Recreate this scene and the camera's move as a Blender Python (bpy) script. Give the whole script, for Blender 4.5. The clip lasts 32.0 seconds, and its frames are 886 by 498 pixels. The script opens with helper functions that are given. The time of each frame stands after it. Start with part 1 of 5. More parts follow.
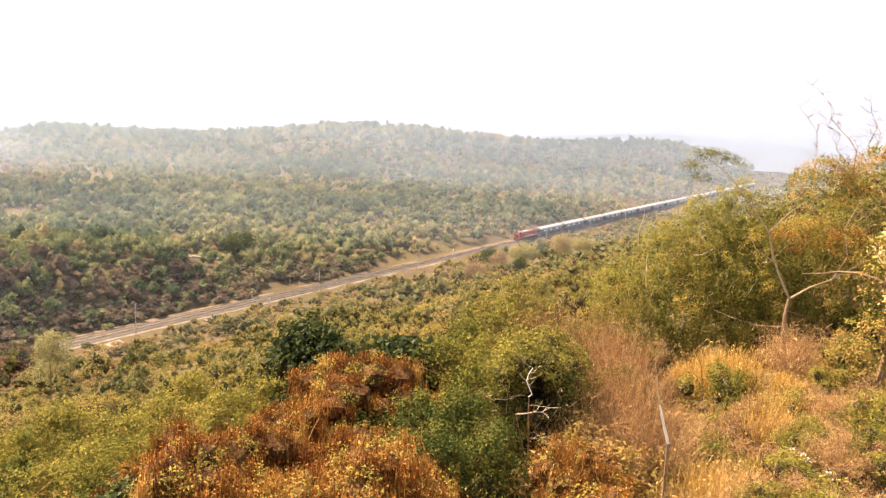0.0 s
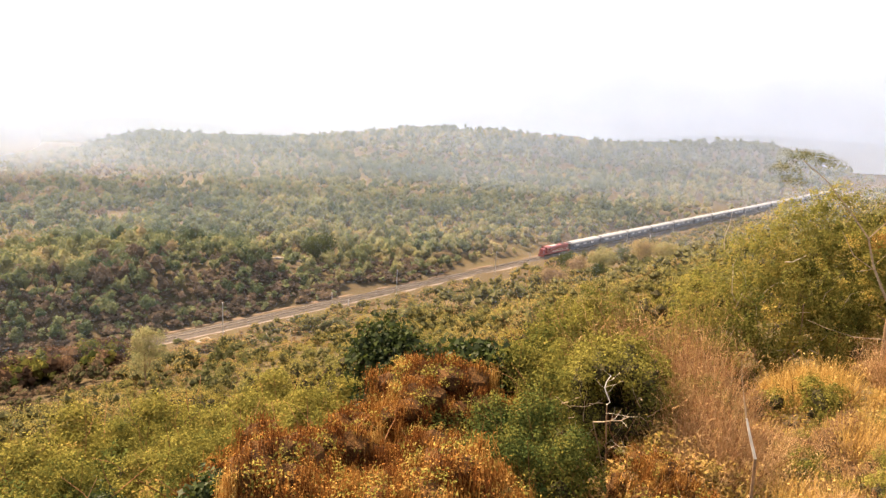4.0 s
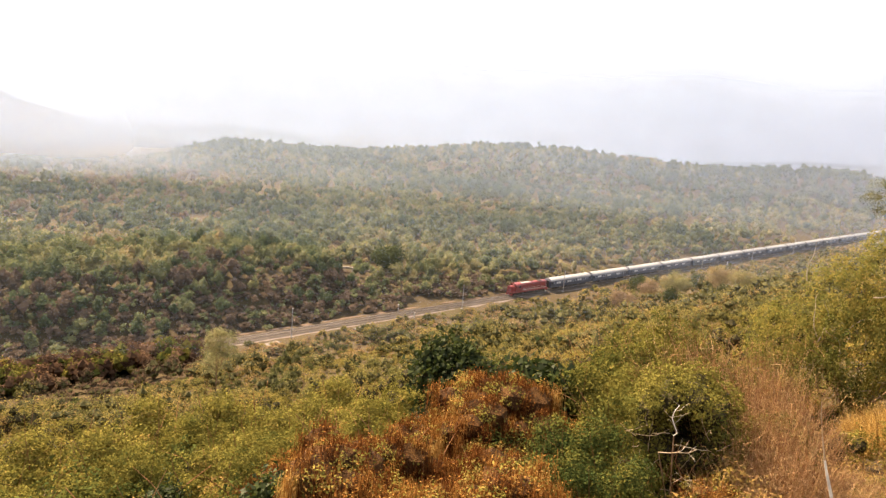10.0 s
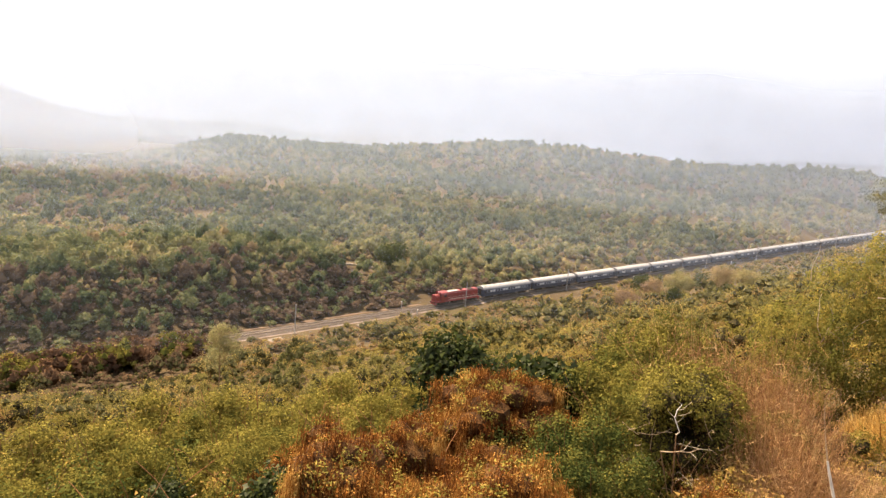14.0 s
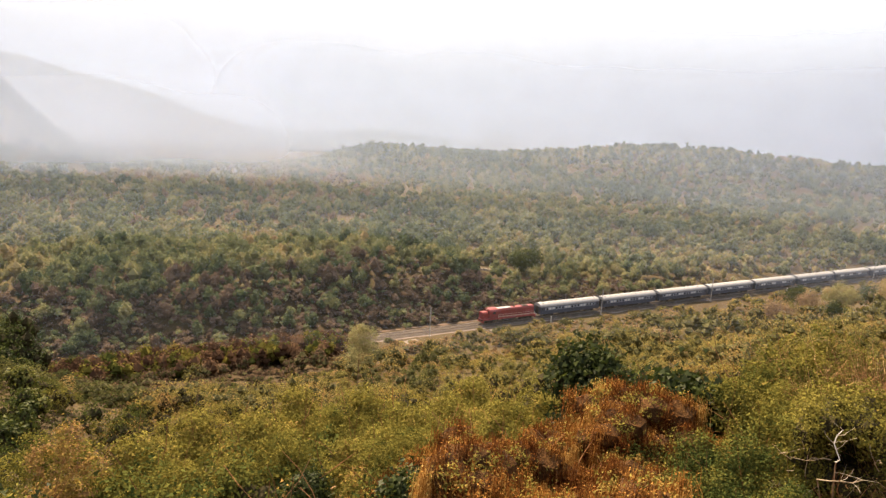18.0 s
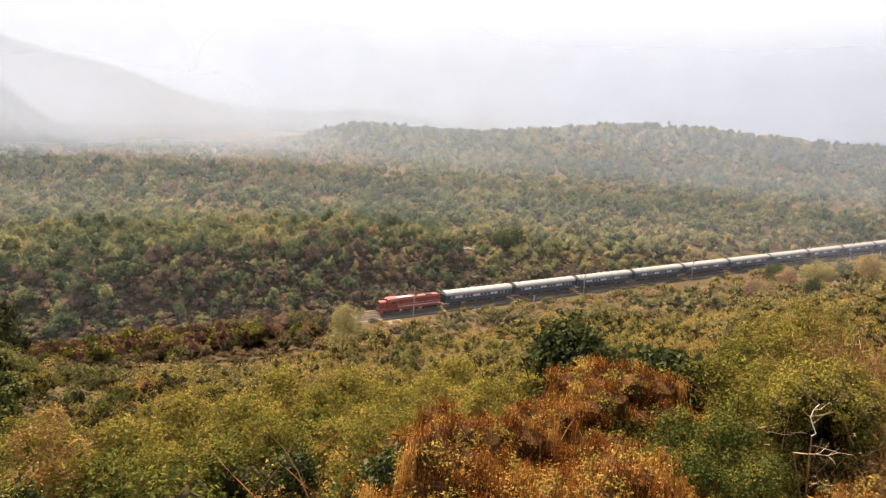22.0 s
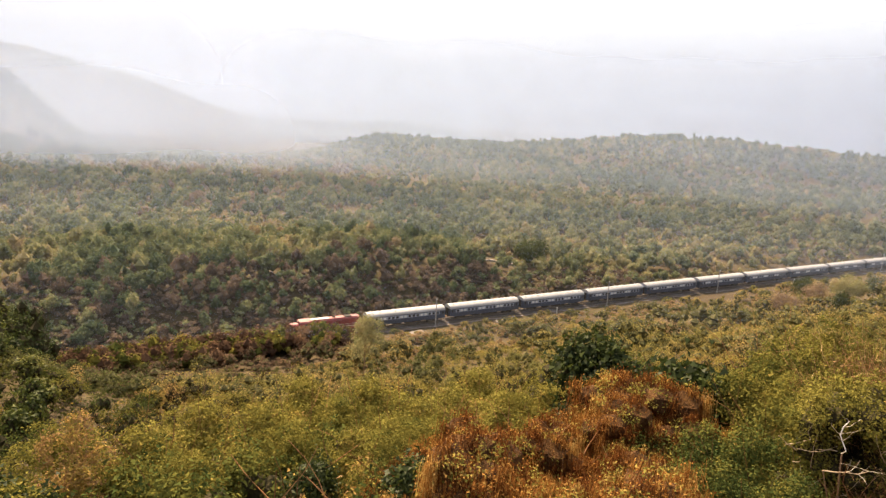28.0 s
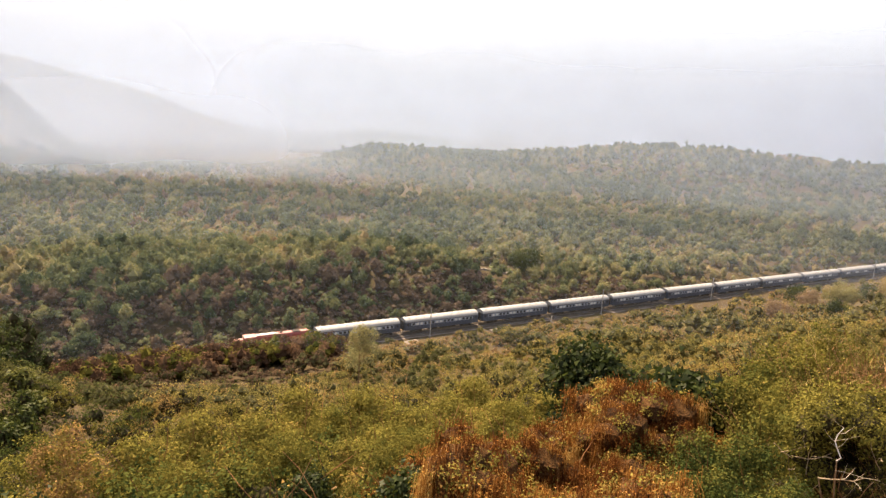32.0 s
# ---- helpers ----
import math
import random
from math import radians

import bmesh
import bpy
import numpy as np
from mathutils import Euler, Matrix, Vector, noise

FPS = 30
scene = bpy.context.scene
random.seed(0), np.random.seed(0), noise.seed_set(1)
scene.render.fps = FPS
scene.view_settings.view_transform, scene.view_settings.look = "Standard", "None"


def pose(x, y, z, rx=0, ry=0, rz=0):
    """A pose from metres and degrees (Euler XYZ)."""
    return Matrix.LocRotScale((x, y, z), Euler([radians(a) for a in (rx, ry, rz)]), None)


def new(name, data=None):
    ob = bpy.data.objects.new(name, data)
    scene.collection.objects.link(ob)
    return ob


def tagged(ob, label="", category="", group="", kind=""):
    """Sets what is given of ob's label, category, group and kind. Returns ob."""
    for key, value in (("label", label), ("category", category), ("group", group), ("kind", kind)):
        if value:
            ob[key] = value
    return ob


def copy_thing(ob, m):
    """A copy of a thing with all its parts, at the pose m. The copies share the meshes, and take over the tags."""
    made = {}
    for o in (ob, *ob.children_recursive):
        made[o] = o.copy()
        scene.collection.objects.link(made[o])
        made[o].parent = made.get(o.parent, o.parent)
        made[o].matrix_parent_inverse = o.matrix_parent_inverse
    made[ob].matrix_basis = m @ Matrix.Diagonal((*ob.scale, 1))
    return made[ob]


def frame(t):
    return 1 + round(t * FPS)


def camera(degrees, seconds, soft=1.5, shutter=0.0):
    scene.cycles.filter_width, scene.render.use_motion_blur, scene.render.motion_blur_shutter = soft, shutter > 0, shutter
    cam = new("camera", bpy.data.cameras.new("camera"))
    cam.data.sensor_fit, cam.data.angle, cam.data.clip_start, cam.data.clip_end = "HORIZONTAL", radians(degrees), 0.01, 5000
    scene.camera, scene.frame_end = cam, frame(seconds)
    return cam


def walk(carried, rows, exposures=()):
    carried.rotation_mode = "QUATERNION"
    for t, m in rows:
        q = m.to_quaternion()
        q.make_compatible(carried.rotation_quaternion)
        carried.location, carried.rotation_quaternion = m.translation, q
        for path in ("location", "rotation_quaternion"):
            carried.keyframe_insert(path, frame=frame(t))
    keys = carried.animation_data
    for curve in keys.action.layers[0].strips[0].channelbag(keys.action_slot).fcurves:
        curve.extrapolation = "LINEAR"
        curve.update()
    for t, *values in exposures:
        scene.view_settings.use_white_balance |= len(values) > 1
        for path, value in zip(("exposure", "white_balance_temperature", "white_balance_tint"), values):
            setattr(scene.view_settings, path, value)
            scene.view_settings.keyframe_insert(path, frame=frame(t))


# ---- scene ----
cam = camera(65.5, 32.0, soft=1.4)
# seconds, pitch, roll, yaw of a camera held by hand on a hilltop
EYE = (0.0, 0.0, 59.0)
TURN = [
    (0, -12.38, -4.10, -1.10),
    (0.5, -11.93, -4.51, -1.58),
    (1, -11.81, -4.29, -1.93),
    (1.5, -11.59, -4.09, -1.60),
    (2, -12.69, -3.67, -0.72),
    (2.5, -12.53, -3.45, 0.16),
    (4.5, -12.36, -3.13, 6.76),
    (5, -11.88, -3.25, 8.19),
    (5.5, -11.57, -4.26, 11.15),
    (6, -11.38, -4.19, 13.01),
    (6.5, -11.50, -4.20, 13.49),
    (7, -11.61, -4.34, 13.83),
    (7.5, -11.71, -4.47, 13.76),
    (8, -11.65, -4.30, 12.66),
    (8.5, -11.63, -4.43, 11.20),
    (9, -11.46, -4.60, 11.05),
    (9.5, -11.38, -4.72, 11.23),
    (10, -11.61, -4.70, 11.38),
    (10.5, -11.61, -4.58, 11.26),
    (11, -11.64, -4.65, 11.35),
    (11.5, -11.78, -4.58, 11.71),
    (12, -11.79, -4.64, 12.02),
    (12.5, -12.14, -4.53, 11.61),
    (13, -11.87, -4.80, 11.62),
    (13.5, -11.82, -5.00, 11.67),
    (15.5, -12.15, -5.02, 13.42),
    (16, -12.14, -5.18, 14.83),
    (16.5, -12.17, -5.13, 15.43),
    (17, -12.17, -5.02, 16.72),
    (17.5, -12.25, -4.24, 18.79),
    (18, -12.21, -3.45, 22.81),
    (18.5, -12.92, -2.79, 26.23),
    (19, -12.88, -2.99, 27.86),
    (19.5, -13.37, -3.57, 27.14),
    (20, -13.83, -3.48, 24.94),
    (20.5, -13.09, -3.71, 23.47),
    (21, -13.75, -4.51, 20.30),
    (21.5, -13.38, -4.25, 20.38),
    (22, -13.79, -3.46, 21.39),
    (22.5, -13.95, -3.28, 21.68),
    (23, -13.78, -3.49, 22.43),
    (23.5, -13.68, -3.19, 22.72),
    (24, -13.41, -3.41, 23.14),
    (24.5, -13.54, -3.60, 23.05),
    (25, -13.37, -3.64, 23.14),
    (25.5, -13.29, -3.35, 22.84),
    (27.5, -12.86, -3.10, 22.95),
    (28, -12.99, -3.37, 23.29),
    (28.5, -13.02, -3.32, 23.07),
    (29, -12.79, -3.26, 23.18),
    (29.5, -12.68, -3.41, 23.69),
    (30, -12.57, -3.38, 23.29),
    (30.5, -12.47, -3.44, 23.58),
    (31, -12.12, -3.25, 23.27),
    (31.5, -12.20, -3.25, 22.92),
    (32, -12.20, -3.20, 22.76),
]
LIGHTNESS = [(0.0, 2.59), (2.5, 2.54), (4.5, 2.34), (9.0, 2.18), (16.0, 2.13), (19.0, 1.86), (23.0, 2.04), (28.0, 1.97), (32.0, 1.94)]   # the camera sets its own exposure
walk(cam, [(t, pose(*EYE, 90 + p, r, y)) for t, p, r, y in TURN], LIGHTNESS)

# ---- sky and sun ----
SUN_AZ, SUN_EL = 46.0, 47.0   # degrees to the left of +y, degrees up
world = bpy.data.worlds.new("hazy_sky")
scene.world = world
world.use_nodes = True
wn, wl = world.node_tree.nodes, world.node_tree.links
sky = wn.new("ShaderNodeTexSky")
sky.sky_type = "NISHITA"
sky.sun_disc = False
sky.sun_elevation, sky.sun_rotation = radians(SUN_EL), radians(-SUN_AZ)
sky.altitude, sky.air_density, sky.dust_density, sky.ozone_density = 100, 1.0, 6.0, 1.0
pale = wn.new("ShaderNodeMix")
pale.data_type = "RGBA"
pale.inputs["Factor"].default_value = 0.7
pale.inputs["B"].default_value = (10.2, 10.2, 10.7, 1)
wl.new(sky.outputs["Color"], pale.inputs["A"])
wl.new(pale.outputs["Result"], wn["Background"].inputs["Color"])
wn["Background"].inputs["Strength"].default_value = 0.0345
sun_data = bpy.data.lights.new("sun", "SUN")
sun_data.energy, sun_data.angle, sun_data.color = 5.0, radians(1.0), (1.0, 0.755, 0.5)
sun = new("sun", sun_data)
sun.rotation_euler = (Vector((-math.sin(radians(SUN_AZ)) * math.cos(radians(SUN_EL)), math.cos(radians(SUN_AZ)) * math.cos(radians(SUN_EL)), math.sin(radians(SUN_EL))))).to_track_quat("Z", "Y").to_euler()
sun.location = (-200, 60, 200)


# ---- materials ----
def nodes_of(name):
    m = bpy.data.materials.new(name)
    m.use_nodes = True
    return m, m.node_tree.nodes, m.node_tree.links


def ramp(n, stops):
    r = n.new("ShaderNodeValToRGB")
    el = r.color_ramp.elements
    while len(el) < len(stops):
        el.new(0.5)
    for e, (p, c) in zip(el, stops):
        e.position, e.color = p, (*c, 1)
    return r


def foliage(name, stops, through_light=0.24, island=0.05, gloss=0.0):
    """Leaves: the hue of the plant runs along the ramp, each leaf differs a little."""
    m, n, l = nodes_of(name)
    n.clear()
    out = n.new("ShaderNodeOutputMaterial")
    at = n.new("ShaderNodeAttribute")
    at.attribute_name = "hue"
    geo = n.new("ShaderNodeNewGeometry")
    sub = n.new("ShaderNodeMath"); sub.operation = "MULTIPLY_ADD"
    sub.inputs[1].default_value, sub.inputs[2].default_value = island, -island / 2
    l.new(geo.outputs["Random Per Island"], sub.inputs[0])
    add = n.new("ShaderNodeMath"); add.use_clamp = True
    l.new(at.outputs["Fac"], add.inputs[0]); l.new(sub.outputs[0], add.inputs[1])
    r = ramp(n, stops)
    l.new(add.outputs[0], r.inputs["Fac"])
    tone = n.new("ShaderNodeHueSaturation")
    val = n.new("ShaderNodeMath"); val.operation = "MULTIPLY_ADD"
    val.inputs[1].default_value, val.inputs[2].default_value = 0.56, 0.72
    l.new(geo.outputs["Random Per Island"], val.inputs[0])
    l.new(val.outputs[0], tone.inputs["Value"])
    l.new(r.outputs["Color"], tone.inputs["Color"])
    d, tr, mix = n.new("ShaderNodeBsdfDiffuse"), n.new("ShaderNodeBsdfTranslucent"), n.new("ShaderNodeMixShader")
    l.new(tone.outputs["Color"], d.inputs["Color"]); l.new(tone.outputs["Color"], tr.inputs["Color"])
    mix.inputs["Fac"].default_value = through_light
    l.new(d.outputs[0], mix.inputs[1]); l.new(tr.outputs[0], mix.inputs[2])
    last = mix
    if gloss:
        g, mx = n.new("ShaderNodeBsdfGlossy"), n.new("ShaderNodeMixShader")
        g.inputs["Roughness"].default_value = 0.55
        mx.inputs["Fac"].default_value = gloss
        l.new(mix.outputs[0], mx.inputs[1]); l.new(g.outputs[0], mx.inputs[2])
        last = mx
    l.new(last.outputs[0], out.inputs["Surface"])
    return m


def surface(name, stops, scale=4.0, fine=30.0, rough=0.85, metal=0.0, bump=0.3, dist=0.03, coords="Object"):
    """A surface with stains at one scale and grain at another."""
    m, n, l = nodes_of(name)
    b = n["Principled BSDF"]
    tc = n.new("ShaderNodeTexCoord")
    n1, n2 = n.new("ShaderNodeTexNoise"), n.new("ShaderNodeTexNoise")
    n1.inputs["Scale"].default_value, n2.inputs["Scale"].default_value = scale, fine
    n1.inputs["Detail"].default_value = 6
    l.new(tc.outputs[coords], n1.inputs["Vector"]); l.new(tc.outputs[coords], n2.inputs["Vector"])
    mx = n.new("ShaderNodeMix")
    mx.inputs["Factor"].default_value = 0.4
    l.new(n1.outputs["Fac"], mx.inputs["A"]); l.new(n2.outputs["Fac"], mx.inputs["B"])
    r = ramp(n, stops)
    l.new(mx.outputs["Result"], r.inputs["Fac"])
    l.new(r.outputs["Color"], b.inputs["Base Color"])
    b.inputs["Specular IOR Level"].default_value = 0.5 if rough < 0.7 else 0.08
    b.inputs["Roughness"].default_value, b.inputs["Metallic"].default_value = rough, metal
    if bump:
        bp = n.new("ShaderNodeBump")
        bp.inputs["Strength"].default_value, bp.inputs["Distance"].default_value = bump, dist
        l.new(n2.outputs["Fac"], bp.inputs["Height"]); l.new(bp.outputs[0], b.inputs["Normal"])
    return m


# hue 0 dark green ... 0.5 olive yellow ... 1 rust
LEAF = foliage("leaf_dry_forest", [(0.0, (0.038, 0.056, 0.017)), (0.22, (0.11, 0.1, 0.022)), (0.42, (0.178, 0.154, 0.036)), (0.58, (0.24, 0.165, 0.044)), (0.7, (0.21, 0.128, 0.05)), (0.84, (0.2, 0.122, 0.07)), (0.93, (0.095, 0.056, 0.034)), (1.0, (0.06, 0.036, 0.023))])
GOLD_LEAF = foliage("leaf_yellowing", [(0.0, (0.075, 0.09, 0.022)), (0.3, (0.165, 0.155, 0.038)), (0.55, (0.26, 0.2, 0.05)), (0.75, (0.33, 0.225, 0.06)), (1.0, (0.34, 0.18, 0.048))], 0.48, 0.08)
# valley leaves, paler and greyer: haze is mixed into these colours
FAR_LEAF = foliage("leaf_valley_hazed", [(0.0, (0.075, 0.098, 0.05)), (0.25, (0.165, 0.175, 0.085)), (0.45, (0.26, 0.24, 0.11)), (0.6, (0.29, 0.228, 0.118)), (0.8, (0.235, 0.165, 0.105)), (0.92, (0.16, 0.115, 0.082)), (1.0, (0.105, 0.08, 0.06))], 0.38)
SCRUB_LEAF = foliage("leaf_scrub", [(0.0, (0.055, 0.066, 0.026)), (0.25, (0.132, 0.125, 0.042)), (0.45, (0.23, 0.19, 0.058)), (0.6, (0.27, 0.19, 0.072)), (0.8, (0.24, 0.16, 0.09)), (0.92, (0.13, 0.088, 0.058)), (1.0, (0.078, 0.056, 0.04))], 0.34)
GLOSSY_LEAF = foliage("leaf_dark_glossy", [(0.0, (0.02, 0.03, 0.008)), (0.5, (0.05, 0.062, 0.014)), (1.0, (0.14, 0.135, 0.032))], 0.3, 0.3, 0.01)
PALE_LEAF = foliage("leaf_pale_broad", [(0.0, (0.12, 0.15, 0.05)), (0.4, (0.32, 0.3, 0.12)), (0.7, (0.5, 0.44, 0.25)), (1.0, (0.55, 0.36, 0.1))], 0.4, 0.5)
VINE = foliage("dry_vine", [(0.0, (0.075, 0.026, 0.01)), (0.3, (0.17, 0.068, 0.018)), (0.6, (0.3, 0.155, 0.04)), (1.0, (0.42, 0.29, 0.1))], 0.25, 0.25)
STRAW = foliage("dry_straw", [(0.0, (0.25, 0.125, 0.035)), (0.5, (0.39, 0.24, 0.07)), (1.0, (0.5, 0.36, 0.13))], 0.3, 0.5)
TWIG = foliage("dry_twig", [(0.0, (0.14, 0.065, 0.03)), (0.5, (0.3, 0.165, 0.075)), (1.0, (0.48, 0.34, 0.18))], 0.0, 0.6)
# rust creeper mat, darkened so gaps in the creepers read as shade
VINE_MAT = surface("creeper_mat_shaded", [(0.3, (0.03, 0.016, 0.008)), (0.5, (0.065, 0.032, 0.012)), (0.7, (0.14, 0.072, 0.022))], 2.2, 30, 0.95, 0, 0.9, 0.1)
# dark core colours that paint the shade between leaves
SHADE_CORE = surface("shade_core_brown", [(0.3, (0.02, 0.018, 0.009)), (0.7, (0.055, 0.046, 0.022))], 3, 20, 0.95, 0, 0.6, 0.1)
SCRUB_SHADE = surface("scrub_shade_core", [(0.3, (0.045, 0.045, 0.018)), (0.7, (0.095, 0.086, 0.036))], 0.6, 5, 0.95, 0, 0.6, 0.2)
BARK = surface("bark_brown", [(0.3, (0.12, 0.075, 0.045)), (0.7, (0.3, 0.2, 0.12))], 6, 40, 0.9, 0, 0.6)
PALE_BARK = surface("bark_pale", [(0.3, (0.3, 0.24, 0.17)), (0.7, (0.55, 0.47, 0.36))], 6, 40, 0.8, 0, 0.4)
GROUND = surface("dry_forest_floor", [(0.25, (0.028, 0.023, 0.013)), (0.45, (0.05, 0.036, 0.02)), (0.55, (0.062, 0.046, 0.022)), (0.7, (0.042, 0.042, 0.018))], 0.05, 0.9, 0.95, 0, 0.8, 0.3)
EARTH = surface("red_earth", [(0.3, (0.09, 0.062, 0.044)), (0.7, (0.15, 0.105, 0.074))], 0.3, 4, 0.95, 0, 0.5, 0.1)
BALLAST = surface("ballast_stone", [(0.3, (0.09, 0.07, 0.064)), (0.5, (0.135, 0.11, 0.1)), (0.7, (0.18, 0.15, 0.137))], 0.4, 9, 0.95, 0, 0.8, 0.06)
TRACKBED = surface("oily_ballast", [(0.3, (0.045, 0.036, 0.03)), (0.7, (0.1, 0.082, 0.07))], 0.5, 9, 0.95, 0, 0.8, 0.06)
RAIL_STEEL = surface("rail_steel", [(0.3, (0.11, 0.075, 0.058)), (0.7, (0.24, 0.2, 0.18))], 2, 20, 0.5, 0.6, 0.1)
CONCRETE = surface("concrete", [(0.3, (0.19, 0.168, 0.148)), (0.7, (0.29, 0.262, 0.235))], 2, 25, 0.9, 0, 0.3)
SLAB = surface("worn_slab", [(0.3, (0.12, 0.1, 0.085)), (0.7, (0.21, 0.18, 0.155))], 1.2, 14, 0.9, 0, 0.4)
OLD_CONCRETE = surface("dusty_concrete", [(0.3, (0.08, 0.068, 0.058)), (0.7, (0.14, 0.12, 0.105))], 2, 25, 0.9, 0, 0.3)
WHITE_PAINT = surface("whitewash", [(0.3, (0.4, 0.38, 0.345)), (0.7, (0.55, 0.53, 0.49))], 3, 30, 0.8, 0, 0.1)
MAST = surface("galvanised_steel", [(0.3, (0.26, 0.25, 0.235)), (0.7, (0.4, 0.385, 0.365))], 2, 20, 0.6, 0.2, 0.1)
RED = surface("loco_red", [(0.3, (0.15, 0.014, 0.014)), (0.7, (0.225, 0.022, 0.021))], 0.8, 8, 0.45, 0, 0.05)
DARK_RED = surface("loco_dark_red", [(0.3, (0.2, 0.02, 0.02)), (0.7, (0.3, 0.035, 0.03))], 0.8, 8, 0.5, 0, 0.05)
CREAM = surface("cream_stripe", [(0.3, (0.6, 0.5, 0.42)), (0.7, (0.75, 0.66, 0.56))], 1, 9, 0.5, 0, 0)
NAVY = surface("coach_navy", [(0.3, (0.016, 0.026, 0.055)), (0.7, (0.03, 0.044, 0.085))], 0.6, 7, 0.5, 0, 0.05)
BAND = surface("coach_pale_band", [(0.3, (0.16, 0.2, 0.28)), (0.7, (0.27, 0.31, 0.39))], 0.6, 7, 0.55, 0, 0.05)
ROOF = surface("coach_roof", [(0.3, (0.2, 0.2, 0.203)), (0.7, (0.3, 0.3, 0.302))], 0.5, 6, 0.6, 0, 0.1)
IRON = surface("black_iron", [(0.3, (0.018, 0.016, 0.015)), (0.7, (0.06, 0.05, 0.045))], 1, 9, 0.8, 0.1, 0.2)
GLASS = surface("window_shade", [(0.3, (0.02, 0.022, 0.025)), (0.7, (0.05, 0.055, 0.06))], 1, 9, 0.15, 0, 0)
SHUTTER = surface("window_shutter", [(0.3, (0.4, 0.42, 0.44)), (0.7, (0.6, 0.62, 0.64))], 1, 9, 0.5, 0, 0)


def haze_material(name, amount, low, high, top, gone):
    """Painted haze: nothing at its foot, dense between, gone at its top (heights in metres)."""
    m, n, l = nodes_of(name)
    n.clear()
    out = n.new("ShaderNodeOutputMaterial")
    geo, sep = n.new("ShaderNodeNewGeometry"), n.new("ShaderNodeSeparateXYZ")
    l.new(geo.outputs["Position"], sep.inputs[0])

    def ease(a, b, c, d):
        r = n.new("ShaderNodeMapRange")
        r.interpolation_type = "SMOOTHSTEP"
        for k, v in zip(("From Min", "From Max", "To Min", "To Max"), (a, b, c, d)):
            r.inputs[k].default_value = v
        return r
    up, down = ease(low, high, 0, amount), ease(top, gone, 1, 0)
    l.new(sep.outputs["Z"], up.inputs["Value"]); l.new(sep.outputs["Z"], down.inputs["Value"])
    # the ends of the sheet thin out
    at = n.new("ShaderNodeAttribute"); at.attribute_name = "thin"
    drift = n.new("ShaderNodeTexNoise")
    drift.inputs["Scale"].default_value, drift.inputs["Detail"].default_value = 0.006, 2
    l.new(geo.outputs["Position"], drift.inputs["Vector"])
    vary = n.new("ShaderNodeMapRange")
    for k, v in zip(("From Min", "From Max", "To Min", "To Max"), (0.3, 0.7, 0.75, 1.2)):
        vary.inputs[k].default_value = v
    l.new(drift.outputs["Fac"], vary.inputs["Value"])
    a = up.outputs[0]
    for b in (down.outputs[0], at.outputs["Fac"], vary.outputs[0]):
        mu = n.new("ShaderNodeMath"); mu.operation = "MULTIPLY"; mu.use_clamp = True
        l.new(a, mu.inputs[0]); l.new(b, mu.inputs[1])
        a = mu.outputs[0]
    # the haze tone is this pale blue body colour
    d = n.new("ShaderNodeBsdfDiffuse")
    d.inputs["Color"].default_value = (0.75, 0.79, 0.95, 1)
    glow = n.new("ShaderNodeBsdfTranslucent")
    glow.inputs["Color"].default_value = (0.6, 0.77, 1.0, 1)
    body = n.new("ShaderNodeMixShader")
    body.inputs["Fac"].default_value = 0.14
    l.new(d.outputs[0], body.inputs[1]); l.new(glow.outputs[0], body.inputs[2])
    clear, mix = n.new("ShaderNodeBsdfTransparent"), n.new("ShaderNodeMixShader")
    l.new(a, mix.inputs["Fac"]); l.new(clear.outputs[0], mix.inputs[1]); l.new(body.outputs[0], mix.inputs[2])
    l.new(mix.outputs[0], out.inputs["Surface"])
    return m


# ---- the lie of the land ----
RAIL_AT = np.array((-32.30, 202.10))
RAIL_WAY = np.array((0.62351, 0.78182))
RAIL_SIDE = np.array((0.78182, -0.62351))      # towards the hilltop
RAIL_OFF = 151.27                              # from the track to the hilltop


def along(x, y):
    return (x - RAIL_AT[0]) * RAIL_WAY[0] + (y - RAIL_AT[1]) * RAIL_WAY[1]


def aside(x, y):
    return x * RAIL_SIDE[0] + y * RAIL_SIDE[1] + RAIL_OFF


def on_track(u, v, z=0.0):
    p = RAIL_AT + RAIL_WAY * u + RAIL_SIDE * v
    return (p[0], p[1], z)


def ease01(t):
    t = np.clip(t, 0, 1)
    return t * t * (3 - 2 * t)


def ripple(x, y, s, k=0.0):
    """Smooth uneven waves between about -1 and 1, of size s."""
    return (np.sin(x / s + 1.3 * np.sin(y / s * 0.7 + k) + k) + np.sin(y / s * 1.1 + 1.7 * np.sin(x / s * 0.6 - k) + 2 * k) + 0.6 * np.sin((x + y) / s * 1.9 + 3 * k)) / 2.6


